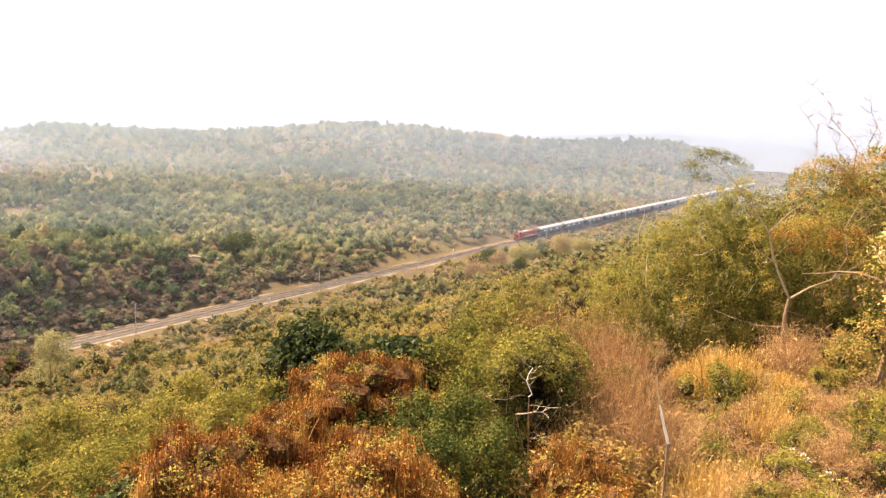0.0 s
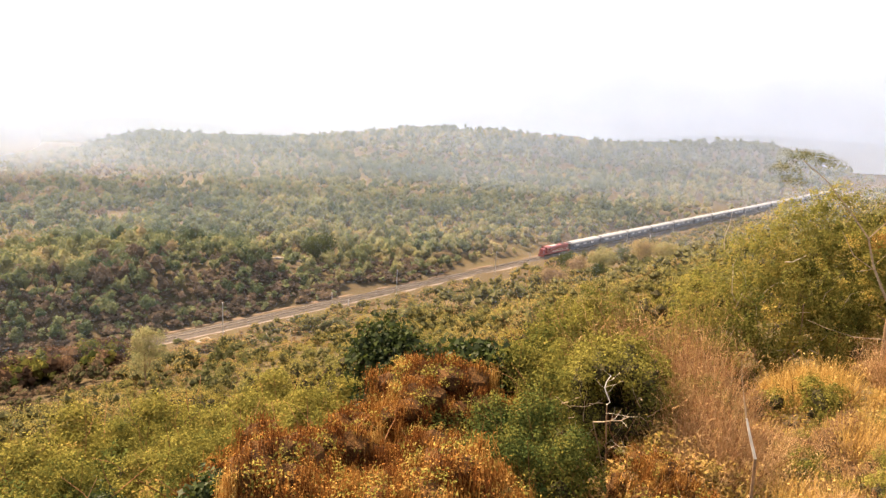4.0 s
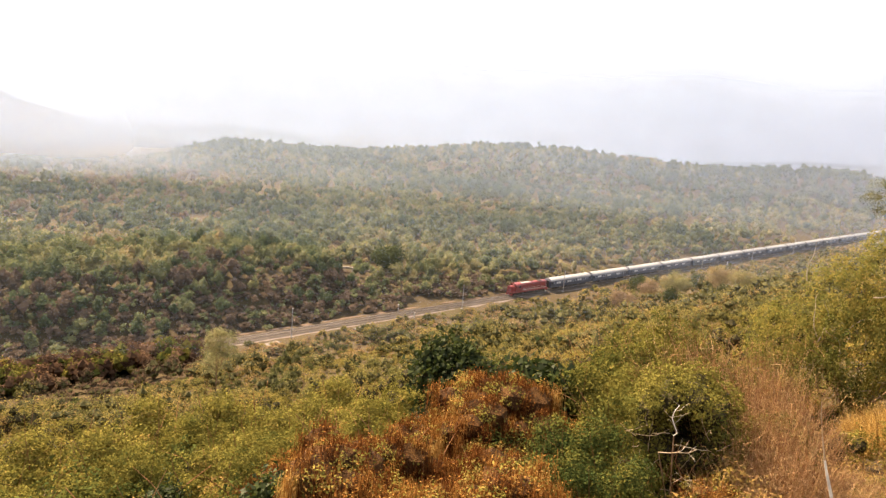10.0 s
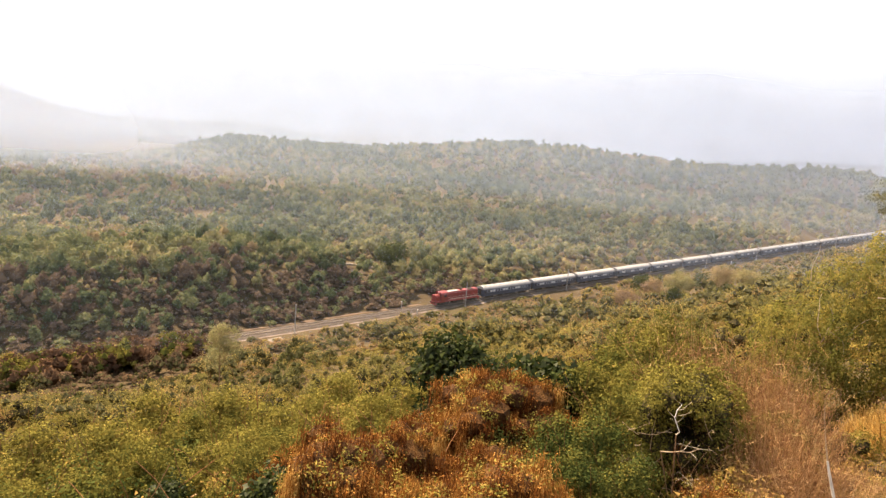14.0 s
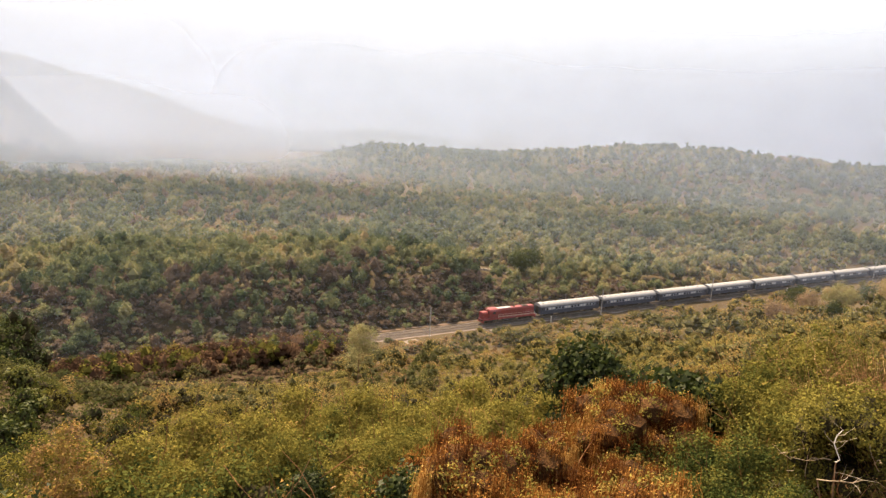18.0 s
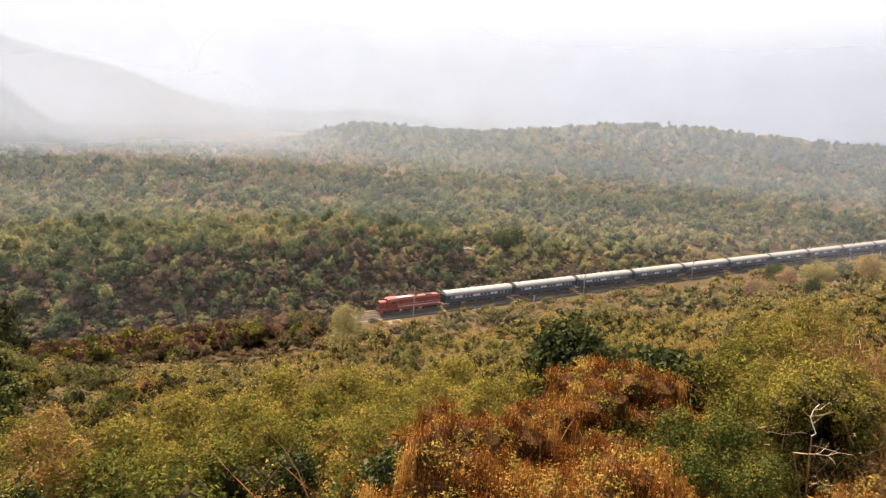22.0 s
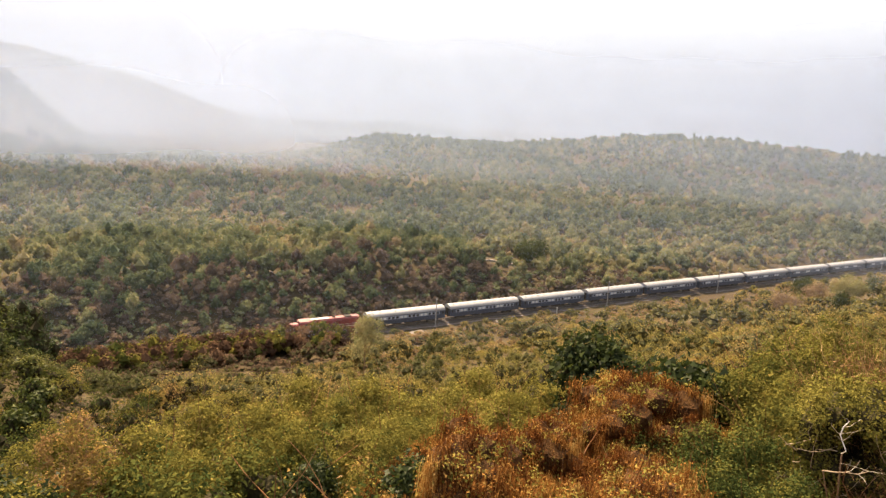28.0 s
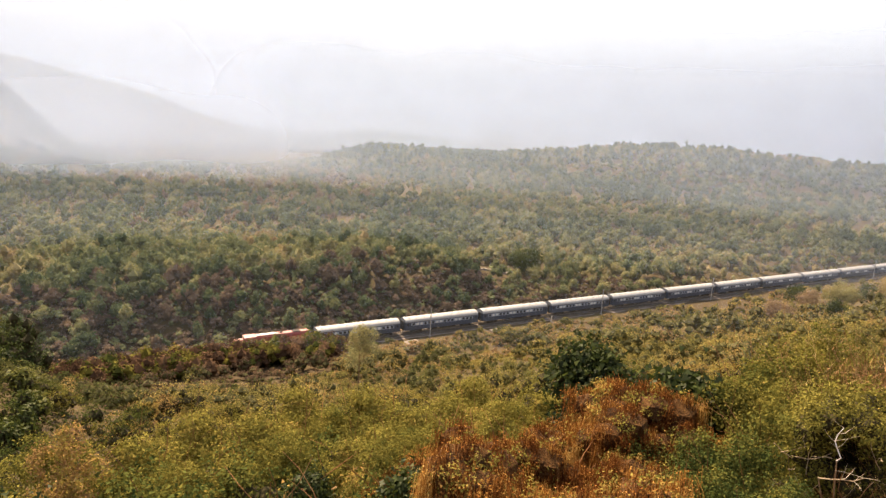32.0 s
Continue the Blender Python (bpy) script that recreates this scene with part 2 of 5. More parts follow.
# azimuth to the left, distance, height, half width across and along the sight
HILLS = [(27.5, 650, 1.5, 26, 70), (20.5, 670, 2.0, 44, 80), (13.0, 720, 3.9, 46, 90), (7.0, 740, 13.7, 46, 100), (1.0, 740, 13.8, 46, 110), (-5.5, 770, 12.6, 46, 110),
         (-13.0, 790, 16.1, 48, 110), (-19.0, 800, 20.2, 48, 110), (-27.0, 820, 29.8, 60, 110), (60.0, 1190, 93.2, 100, 150), (53.0, 1190, 60.9, 80, 150), (46.0, 1200, 54.9, 80, 150),
         (37.0, 1210, 14.2, 100, 130), (27.0, 1210, 22.6, 80, 120), (66.0, 640, 54.2, 46, 90), (60.0, 640, 50.8, 32, 90), (55.0, 640, 46.0, 26, 90), (50.0, 640, 11.1, 26, 80),
         (73.0, 600, 55.1, 50, 90), (84.0, 950, 120.0, 160, 150), (-22.0, 1500, 58.0, 330, 160), (70.0, 420, 5.0, 70, 60)]


def height(x, y):
    x, y = np.asarray(x, float), np.asarray(y, float)
    v, r = aside(x, y), np.hypot(x, y)
    near = 50.8 * (np.clip(v - 10, 0, 155) / 141.3) ** 1.35
    z = near * 1.0 + 6.4 * np.exp(-(r / 9.0) ** 2)
    z = z + 0.9 * ripple(x, y, 9.0) * ease01((v - 14) / 20) * ease01((r - 8) / 15)
    # beyond the track a low bank, then wooded ground that rolls
    z = z + 2.2 * ease01((-v - 6) / 14) + (1.8 * ripple(x, y, 55.0, 1.0) + 1.2) * ease01((-v - 12) / 60)
    far = 0.0
    for az, d, h, w, dep in HILLS:
        a = radians(az)
        cx, cy = -math.sin(a) * d, math.cos(a) * d
        ac = (x - cx) * math.cos(a) + (y - cy) * math.sin(a)
        dp = -(x - cx) * math.sin(a) + (y - cy) * math.cos(a)
        far = far + h * np.exp(-(ac / w) ** 2 / 2 - (dp / dep) ** 2 / 2)
    # past the ridge the land falls away, sooner on the left
    fall = 700 - 210 * ease01((np.degrees(np.arctan2(-x, y)) - 27.5) / 8)
    z = z + (far - 34.0 * ease01((r - fall) / 260)) * ease01((-v - 15) / 80)
    # the spur on the left, and the steep bank above the rails
    sx, sy = -math.sin(radians(68)) * 88, math.cos(radians(68)) * 88
    z = z + 16.0 * np.exp(-((x - sx) ** 2 + (y - sy) ** 2) / (2 * 21.0 ** 2))
    u = along(x, y)
    z = z + 6.2 * ease01((-v - 7) / 20) * ease01((u + 190) / 50) * ease01((-8 - u) / 30) * ease01((130 + v) / 90)
    # drain and shoulder beside the track
    z = z - 0.5 * np.exp(-((v - 9.0) / 2.0) ** 2) - 0.6 * np.exp(-((v + 5.5) / 1.2) ** 2)
    return z - 0.45 * np.exp(-(v / 6.0) ** 4)


# ---- mesh helpers ----
def faces_mesh(name, quads, hue=None, inner=0):
    """A mesh of loose faces from an array (faces, corners, 3), with a hue for each face."""
    quads = np.asarray(quads, np.float32)
    n, k = quads.shape[:2]
    me = bpy.data.meshes.new(name)
    me.vertices.add(n * k)
    me.vertices.foreach_set("co", quads.reshape(-1))
    me.loops.add(n * k)
    me.loops.foreach_set("vertex_index", np.arange(n * k, dtype=np.int32))
    me.polygons.add(n)
    me.polygons.foreach_set("loop_start", np.arange(0, n * k, k, dtype=np.int32))
    me.update(calc_edges=True)
    if hue is not None:
        at = me.attributes.new("hue", "FLOAT", "FACE")
        at.data.foreach_set("value", np.asarray(hue, np.float32))
    if inner:
        # the last faces are the lump cores, some coloured as dark gaps
        slot = np.zeros(n, np.int32)
        slot[-inner:] = 1
        me.polygons.foreach_set("material_index", slot)
    return me


def mesh_object(name, me, material, parent=None, label=""):
    for m in material if isinstance(material, tuple) else (material,):
        me.materials.append(m)
    ob = new(name, me)
    if parent:
        ob.parent = parent
    if label:
        tagged(ob, label)
    return ob


def part(name, bm, material, parent, label=""):
    me = bpy.data.meshes.new(name)
    bm.to_mesh(me)
    bm.free()
    return mesh_object(name, me, material, parent, label)


def empty(name, m=None):
    ob = new(name)
    ob.empty_display_size = 0.3
    if m is not None:
        ob.matrix_basis = m
    return ob


def box(size, at=(0, 0, 0), bevel=0.0, bm=None):
    bm = bm or bmesh.new()
    made = bmesh.ops.create_cube(bm, size=1.0, matrix=Matrix.Translation(at) @ Matrix.Diagonal((*size, 1)))
    if bevel:
        es = list({e for v in made["verts"] for e in v.link_edges})
        bmesh.ops.bevel(bm, geom=es, offset=bevel, segments=2, affect="EDGES")
    return bm


def rod(points, radii, sides=6, bm=None):
    """A tapered tube through points."""
    bm = bm or bmesh.new()
    rings = []
    for i, p in enumerate(points):
        p = Vector(p)
        d = (Vector(points[min(i + 1, len(points) - 1)]) - Vector(points[max(i - 1, 0)])).normalized()
        a = d.orthogonal().normalized()
        b = d.cross(a)
        rings.append([bm.verts.new(p + (a * math.cos(2 * math.pi * k / sides) + b * math.sin(2 * math.pi * k / sides)) * radii[i]) for k in range(sides)])
    for r0, r1 in zip(rings, rings[1:]):
        # match the start of the rings
        s = min(range(sides), key=lambda q: (r1[q].co - r0[0].co).length)
        for k in range(sides):
            bm.faces.new((r0[k], r0[(k + 1) % sides], r1[(k + 1 + s) % sides], r1[(k + s) % sides]))
    bm.faces.new(rings[0][::-1]); bm.faces.new(rings[-1])
    return bm


def bent(rng, start, way, length, steps, wander):
    """Points of a crooked branch."""
    p, d = np.array(start, float), np.array(way, float)
    d /= np.linalg.norm(d)
    pts = [tuple(p)]
    for _ in range(steps):
        d = d + rng.normal(0, wander, 3)
        d /= np.linalg.norm(d)
        p = p + d * length / steps
        pts.append(tuple(p))
    return pts


def unit(a):
    return a / (np.linalg.norm(a, axis=-1, keepdims=True) + 1e-9)


def leaves(rng, at, out, size, slim=0.55, loose=0.7, corners=4):
    """Leaf blades (rhombs or triangles) at points, facing roughly out."""
    n = len(at)
    nrm = unit(unit(out) + rng.normal(0, loose, (n, 3)))
    t = unit(np.cross(nrm, rng.normal(0, 1, (n, 3))))
    b = np.cross(nrm, t)
    s = (np.asarray(size) * rng.uniform(0.6, 1.3, n))[:, None] if np.ndim(size) == 0 else np.asarray(size)[:, None]
    if corners == 3:
        return np.stack([at + t * s * 0.6, at - t * s * 0.4 + b * s * slim, at - t * s * 0.4 - b * s * slim], 1)
    return np.stack([at + t * s * 0.55, at + b * s * slim * 0.5, at - t * s * 0.45, at - b * s * slim * 0.5], 1)


def blob_points(rng, blobs, n, shell=0.55, up=0.25):
    """Points and outward ways on a heap of ellipsoids (x, y, z, rx, ry, rz)."""
    blobs = np.asarray(blobs, float)
    w = blobs[:, 3] * blobs[:, 4] + blobs[:, 3] * blobs[:, 5]
    pick = rng.choice(len(blobs), n, p=w / w.sum())
    d = rng.normal(0, 1, (n, 3)); d[:, 2] += up
    d = unit(d)
    rad = (1 - shell * rng.random(n) ** 1.6)[:, None]
    B = blobs[pick]
    return B[:, :3] + d * B[:, 3:] * rad, unit(d / B[:, 3:])


def ribbons(rng, starts, ends, width, sag=0.0, bend=True):
    """Thin blades from starts to ends, in one piece or in two with a bend."""
    n = len(starts)
    if not bend:
        side = unit(np.cross(ends - starts, rng.normal(0, 1, (n, 3)))) * width / 2
        return np.stack([starts - side, starts + side, ends + side * 0.4, ends - side * 0.4], 1)
    mid = (starts + ends) / 2 + rng.normal(0, 1, (n, 3)) * np.linalg.norm(ends - starts, axis=1, keepdims=True) * 0.08
    mid[:, 2] -= sag
    side = unit(np.cross(ends - starts, rng.normal(0, 1, (n, 3)))) * width / 2
    lo = np.stack([starts - side, starts + side, mid + side * 0.8, mid - side * 0.8], 1)
    hi = np.stack([mid - side * 0.8, mid + side * 0.8, ends + side * 0.25, ends - side * 0.25], 1)
    return np.concatenate([lo, hi])


# ---- ground ----
def build_ground():
    rs = np.concatenate([np.arange(0.0, 40, 1.6), np.arange(40, 200, 4.0), np.arange(200, 500, 9.0), np.arange(500, 1500, 25.0), np.array([1500, 1700, 2000, 2500, 3200, 4200, 4900.0])])
    rs[0] = 0.05
    na = 300
    az = np.linspace(0, 2 * np.pi, na, endpoint=False)
    R, A = np.meshgrid(rs, az, indexing="ij")
    X, Y = -np.sin(A) * R, np.cos(A) * R
    Z = height(X, Y)
    co = np.stack([X, Y, Z], -1).reshape(-1, 3)
    i, j = np.meshgrid(np.arange(len(rs) - 1), np.arange(na), indexing="ij")
    j2 = (j + 1) % na
    f = np.stack([i * na + j, (i + 1) * na + j, (i + 1) * na + j2, i * na + j2], -1).reshape(-1, 4)[:, ::-1]
    me = bpy.data.meshes.new("ground")
    me.from_pydata(co.tolist(), [], f.tolist() + [list(range(na))])
    me.polygons.foreach_set("use_smooth", np.ones(len(f) + 1, bool))
    me.update()
    ob = mesh_object("ground", me, GROUND)
    tagged(ob, "dry brown forest floor of the hillside and valley", "ground", kind="structure")


build_ground()


# ---- railway ----
TRACK_FROM, TRACK_TO = -300.0, 640.0


def strip(name, profile, material, u0=TRACK_FROM, u1=TRACK_TO, step=8.0, wobble=0.0, parent=None):
    """A long body along the track with the cross-section profile (v, z), left to right."""
    us = np.arange(u0, u1 + 0.1, step)
    rng = np.random.default_rng(5)
    k = len(profile)
    co = []
    for u in us:
        for i, (v, z) in enumerate(profile):
            w = wobble * rng.normal() if i in (0, k - 1) else 0
            co.append(on_track(u, v + w, z))
    f = [(a * k + i, a * k + i + 1, (a + 1) * k + i + 1, (a + 1) * k + i) for a in range(len(us) - 1) for i in range(k - 1)]
    me = bpy.data.meshes.new(name)
    me.from_pydata(co, [], f)
    return mesh_object(name, me, material, parent)


def build_track():
    bed = strip("ballast_bed", [(-3.0, -0.7), (-1.9, -0.18), (1.9, -0.18), (2.9, -0.62)], TRACKBED, wobble=0.25)
    tagged(bed, "dark oily stone ballast under the single track", "ballast", kind="structure")
    road = strip("service_path", [(2.3, -0.9), (2.7, -0.36), (3.8, -0.40), (4.6, -0.7), (5.8, -1.4)], BALLAST, u0=-80.0, wobble=0.5, step=3.0)
    tagged(road, "pale pinkish gravel path beside the track", "path", kind="structure")
    far = strip("earth_shoulder", [(-5.4, -1.2), (-4.5, -0.5), (-3.5, -0.4), (-2.6, -0.9)], EARTH, wobble=0.5, step=3.0)
    tagged(far, "bare reddish earth shoulder along the track", "earth", kind="structure")
    for v in (-0.84, 0.84):
        r = strip("rail", [(v - 0.07, -0.06), (v - 0.02, -0.04), (v - 0.035, 0.085), (v + 0.035, 0.085), (v + 0.02, -0.04), (v + 0.07, -0.06)], RAIL_STEEL)
        tagged(r, "long worn steel rail of the single track", "rail", group="rails of the track", kind="structure")
    us = np.arange(TRACK_FROM, TRACK_TO, 0.65)
    me = bpy.data.meshes.new("sleepers")
    co, f = [], []
    for u in us:
        b = len(co)
        for dz in (-0.3, -0.075):
            for du, dv in ((-0.12, -1.37), (0.12, -1.37), (0.12, 1.37), (-0.12, 1.37)):
                co.append(on_track(u + du, dv, dz))
        f += [(b + 4, b + 5, b + 6, b + 7), (b, b + 1, b + 5, b + 4), (b + 1, b + 2, b + 6, b + 5), (b + 2, b + 3, b + 7, b + 6), (b + 3, b, b + 4, b + 7)]
    me.from_pydata(co, [], f)
    tagged(mesh_object("sleepers", me, OLD_CONCRETE), "grey concrete sleepers under the rails", "sleepers", kind="stuff")


build_track()
TRACK_TURN = math.degrees(math.atan2(RAIL_WAY[1], RAIL_WAY[0]))


def track_pose(u, v=0.0, z=0.0):
    """x along the track (away), y to the far side."""
    return pose(*on_track(u, v, z), 0, 0, TRACK_TURN)


# ---- the train ----
def hull(length, profile, bm=None, x0=None):
    """A body extruded along x from a closed cross-section (y, z)."""
    bm = bm or bmesh.new()
    x0 = -length / 2 if x0 is None else x0
    a = [bm.verts.new((x0, y, z)) for y, z in profile]
    b = [bm.verts.new((x0 + length, y, z)) for y, z in profile]
    k = len(profile)
    for i in range(k):
        bm.faces.new((a[i], b[i], b[(i + 1) % k], a[(i + 1) % k]))
    bm.faces.new(a[::-1]); bm.faces.new(b)
    bmesh.ops.recalc_face_normals(bm, faces=bm.faces[:])
    return bm


def bogie(parent, x, axles, name="bogie"):
    bm = bmesh.new()
    span = 2.6 if axles == 2 else 3.7
    for y in (-0.98, 0.98):
        box((span + 0.7, 0.14, 0.32), (x, y, 0.62), 0.03, bm)
        box((0.6, 0.22, 0.35), (x, y, 0.72), 0.03, bm)
    box((0.5, 2.0, 0.25), (x, 0, 0.6), 0.03, bm)
    b = part(name, bm, IRON, parent)
    for i in range(axles):
        wx = x + (i / (axles - 1) - 0.5) * span
        bm = bmesh.new()
        for y in (-0.83, 0.83):
            bmesh.ops.create_cone(bm, cap_ends=True, segments=18, radius1=0.457, radius2=0.457, depth=0.13, matrix=Matrix.Translation((wx, y, 0.54)) @ Matrix.Rotation(math.pi / 2, 4, "X"))
        bmesh.ops.create_cone(bm, cap_ends=True, segments=8, radius1=0.09, radius2=0.09, depth=1.7, matrix=Matrix.Translation((wx, 0, 0.54)) @ Matrix.Rotation(math.pi / 2, 4, "X"))
        part("wheelset", bm, IRON, b)


COACH_PITCH, COACH_LEN = 23.2, 22.3
WALL_Y, EAVE, FLOOR_Z = 1.62, 3.1, 0.98


def build_coach():
    c = empty("coach")
    part("body", hull(COACH_LEN - 0.7, [(-1.56, FLOOR_Z), (-WALL_Y, 1.25), (-WALL_Y, EAVE), (WALL_Y, EAVE), (WALL_Y, 1.25), (1.56, FLOOR_Z)]), NAVY, c, "dark navy blue steel body")
    prof = [(-WALL_Y - 0.03, EAVE)] + [(-math.cos(a) * (WALL_Y + 0.03), EAVE + math.sin(a) * 0.92) for a in np.linspace(0.12, math.pi - 0.12, 13)] + [(WALL_Y + 0.03, EAVE)]
    roof = part("roof", hull(COACH_LEN - 0.62, prof), ROOF, c, "pale grey weathered rounded roof")
    for i in range(10):
        x = -9.4 + i * 2.09
        for y in (-0.62, 0.62):
            part("roof_vent", box((0.34, 0.3, 0.16), (x, y, EAVE + 0.9), 0.04), ROOF, roof)
    for y, s in ((-WALL_Y, -1), (WALL_Y, 1)):
        part("window_band", box((COACH_LEN - 3.9, 0.012, 0.78), (0, y + s * 0.004, 2.5)), BAND, c, "pale blue grey band along the windows")
        for i in range(16):
            x = -8.55 + i * 1.14
            w = part("window", box((0.68, 0.03, 0.56), (x, y + s * 0.008, 2.5)), SHUTTER if i % 5 in (1, 2) else GLASS, c)
            part("sill", box((0.76, 0.05, 0.05), (x, y + s * 0.012, 2.19)), BAND, w)
        for x in (-10.15, 10.15):
            d = part("door", box((0.8, 0.04, 1.95), (x, y + s * 0.004, 2.02), 0.01), NAVY, c)
            part("door_window", box((0.42, 0.03, 0.6), (x, y + s * 0.024, 2.45)), GLASS, d)
            part("footstep", box((0.8, 0.3, 0.05), (x, y - s * 0.05, 0.72)), IRON, c)
    for s in (-1, 1):
        part("vestibule", box((0.42, 1.25, 2.2), (s * (COACH_LEN / 2 - 0.16), 0, 2.1), 0.05), IRON, c, "black rubber gangway bellows")
        for y in (-0.98, 0.98):
            bm = bmesh.new()
            bmesh.ops.create_cone(bm, cap_ends=True, segments=12, radius1=0.12, radius2=0.2, depth=0.45, matrix=Matrix.Translation((s * (COACH_LEN / 2 - 0.15), y, 1.06)) @ Matrix.Rotation(s * math.pi / 2, 4, "Y"))
            part("buffer", bm, IRON, c)
    for x, l in ((-2.6, 2.4), (1.1, 3.0), (3.6, 1.2)):
        part("underframe_box", box((l, 2.3, 0.5), (x, 0, 0.7), 0.04), IRON, c)
    for x in (-7.4, 7.4):
        bogie(c, x, 2)
    return tagged(c, "navy blue passenger coach with a pale grey roof", "train coach", group="coaches of the train")


LOCO_LEN = 18.2


def build_loco():
    """A long-hood engine, its short end leading at -x."""
    c = empty("locomotive")
    part("underframe", box((LOCO_LEN - 1.0, 2.75, 0.42), (0, 0, 1.2), 0.05), DARK_RED, c, "dark red frame with a walkway")
    part("cab", hull(2.9, [(-1.5, 1.4), (-1.53, 3.3), (-1.2, 3.8), (-0.5, 4.02), (0.5, 4.02), (1.2, 3.8), (1.53, 3.3), (1.5, 1.4)], None, -6.9), RED, c)
    part("short_hood", hull(1.9, [(-0.95, 1.4), (-0.95, 2.9), (-0.6, 3.2), (0.6, 3.2), (0.95, 2.9), (0.95, 1.4)], None, -8.75), RED, c)
    hood = part("long_hood", hull(12.2, [(-1.05, 1.4), (-1.08, 3.35), (-0.75, 3.78), (0.75, 3.78), (1.08, 3.35), (1.05, 1.4)], None, -4.0), RED, c)
    part("roof_panel", box((4.4, 1.3, 0.1), (-1.6, 0, 3.8), 0.03), ROOF, hood, "pale grey roof panel")
    part("radiator_fan", box((1.9, 1.5, 0.16), (5.4, 0, 3.83), 0.05), IRON, hood)
    part("exhaust_stack", box((0.7, 0.4, 0.25), (1.9, 0, 3.88), 0.04), IRON, hood)
    for i in range(8):
        for y in (-1.075, 1.075):
            part("hood_door", box((1.1, 0.03, 1.5), (-3.2 + i * 1.32, y, 2.3), 0.01), RED, hood)
    for y in (-1.09, 1.09):
        part("radiator_grille", box((2.2, 0.03, 0.9), (6.5, y, 2.7), 0.01), DARK_RED, hood)
        part("stripe", box((12.0, 0.02, 0.14), (2.1, y * 1.012, 1.62)), CREAM, hood, "cream stripe low on the hood")
    for y in (-1.52, 1.52):
        part("cab_window", box((1.0, 0.05, 0.65), (-5.4, y, 2.95), 0.01), GLASS, c)
        part("handrail", rod([(-4.0, y * 0.92, 2.3), (8.3, y * 0.92, 2.3)], [0.025, 0.025], 5), CREAM, c)
        for i in range(9):
            part("rail_post", rod([(-3.9 + i * 1.5, y * 0.92, 1.4), (-3.9 + i * 1.5, y * 0.92, 2.3)], [0.022, 0.022], 5), CREAM, c)
    for x in (-6.93, -3.98):
        for y in (-0.95, 0.95):
            part("windscreen", box((0.05, 0.55, 0.6), (x, y, 3.1), 0.01), GLASS, c)
    part("headlight", box((0.1, 0.6, 0.26), (-6.95, 0, 3.72), 0.03), CREAM, c)
    for s in (-1, 1):
        part("pilot", box((0.3, 2.7, 0.95), (s * (LOCO_LEN / 2 - 0.45), 0, 0.75), 0.04), DARK_RED, c)
        part("coupler", box((0.5, 0.3, 0.25), (s * (LOCO_LEN / 2 - 0.15), 0, 0.95), 0.03), IRON, c)
        for y in (-0.98, 0.98):
            part("buffer", box((0.4, 0.36, 0.36), (s * (LOCO_LEN / 2 - 0.15), y, 1.06), 0.05), IRON, c)
    part("fuel_tank", box((4.2, 2.6, 0.6), (0, 0, 0.72), 0.08), IRON, c)
    for x in (-5.6, 5.6):
        bogie(c, x, 3)
    return tagged(c, "red diesel locomotive pulling the train", "locomotive")


COACHES = 17
loco = build_loco()
coaches = [build_coach()]
for _ in range(COACHES - 1):
    coaches.append(copy_thing(coaches[0], Matrix()))


def front_at(t):
    """Where the engine's nose is along the track: the train slows as it comes."""
    return 118.73 - 9.982 * t + 0.02869 * t * t + 0.0019986 * t ** 3


def motions():
    times = [0.0, 2.0, 4.0, 6.0, 8.0, 10.0, 12.0, 14.0, 16.0, 18.0, 20.0, 22.0, 24.0, 26.0, 28.0, 30.0, 32.0]
    walk(loco, [(t, track_pose(front_at(t) + LOCO_LEN / 2, 0, 0.085)) for t in times])
    for i, c in enumerate(coaches):
        walk(c, [(t, track_pose(front_at(t) + LOCO_LEN + 0.35 + COACH_PITCH * (i + 0.5), 0, 0.085)) for t in times])


# ---- beside the track ----
def build_mast():
    m = empty("track_mast")
    part("footing", box((0.7, 0.7, 0.5), (0, 0, 0.05), 0.04), CONCRETE, m)
    part("pole", box((0.2, 0.2, 7.4), (0, 0, 3.9), 0.03), MAST, m)
    part("cap", box((0.28, 0.28, 0.12), (0, 0, 7.62), 0.02), MAST, m)
    part("plate", box((0.3, 0.03, 0.4), (0, -0.12, 2.2), 0.01), WHITE_PAINT, m)
    return tagged(m, "tall slim pale grey mast beside the track", "mast", group="masts along the track")


def build_post():
    p = empty("marker_post")
    part("post", box((0.26, 0.26, 2.2), (0, 0, 0.7), 0.04), WHITE_PAINT, p)
    part("top", box((0.34, 0.34, 0.16), (0, 0, 1.86), 0.03), WHITE_PAINT, p)
    return tagged(p, "short whitewashed concrete marker post beside the track", "post", group="marker posts along the track")


mast = build_mast()
mast.matrix_basis = track_pose(-57.2, 3.6, -0.55)
for u in (0.2, 47.4, 140.0, 186.0, 231.0, 280.0):
    copy_thing(mast, track_pose(u, 3.6, -0.55))
post = build_post()
post.matrix_basis = track_pose(-19.2, 4.8, -0.5)
for u, v in ((-18.8, -3.4), (77.0, -3.2), (85.2, 4.8), (160.0, 4.8)):
    copy_thing(post, track_pose(u, v, -0.5))


def build_slab(l, w, tilt):
    s = empty("concrete_slab")
    part("slab", box((l, w, 0.28), (0, 0, 0.5), 0.03), SLAB, s)
    part("support", box((0.35, w * 0.8, 0.9), (-l * 0.32, 0, 0.0), 0.03), CONCRETE, s)
    part("support", box((0.35, w * 0.8, 0.9), (l * 0.32, 0, 0.0), 0.03), CONCRETE, s)
    return tagged(s, "weathered concrete culvert slab at the edge of the gravel path", "concrete slab", group="culvert slabs")


s1 = build_slab(3.6, 2.2, 0)
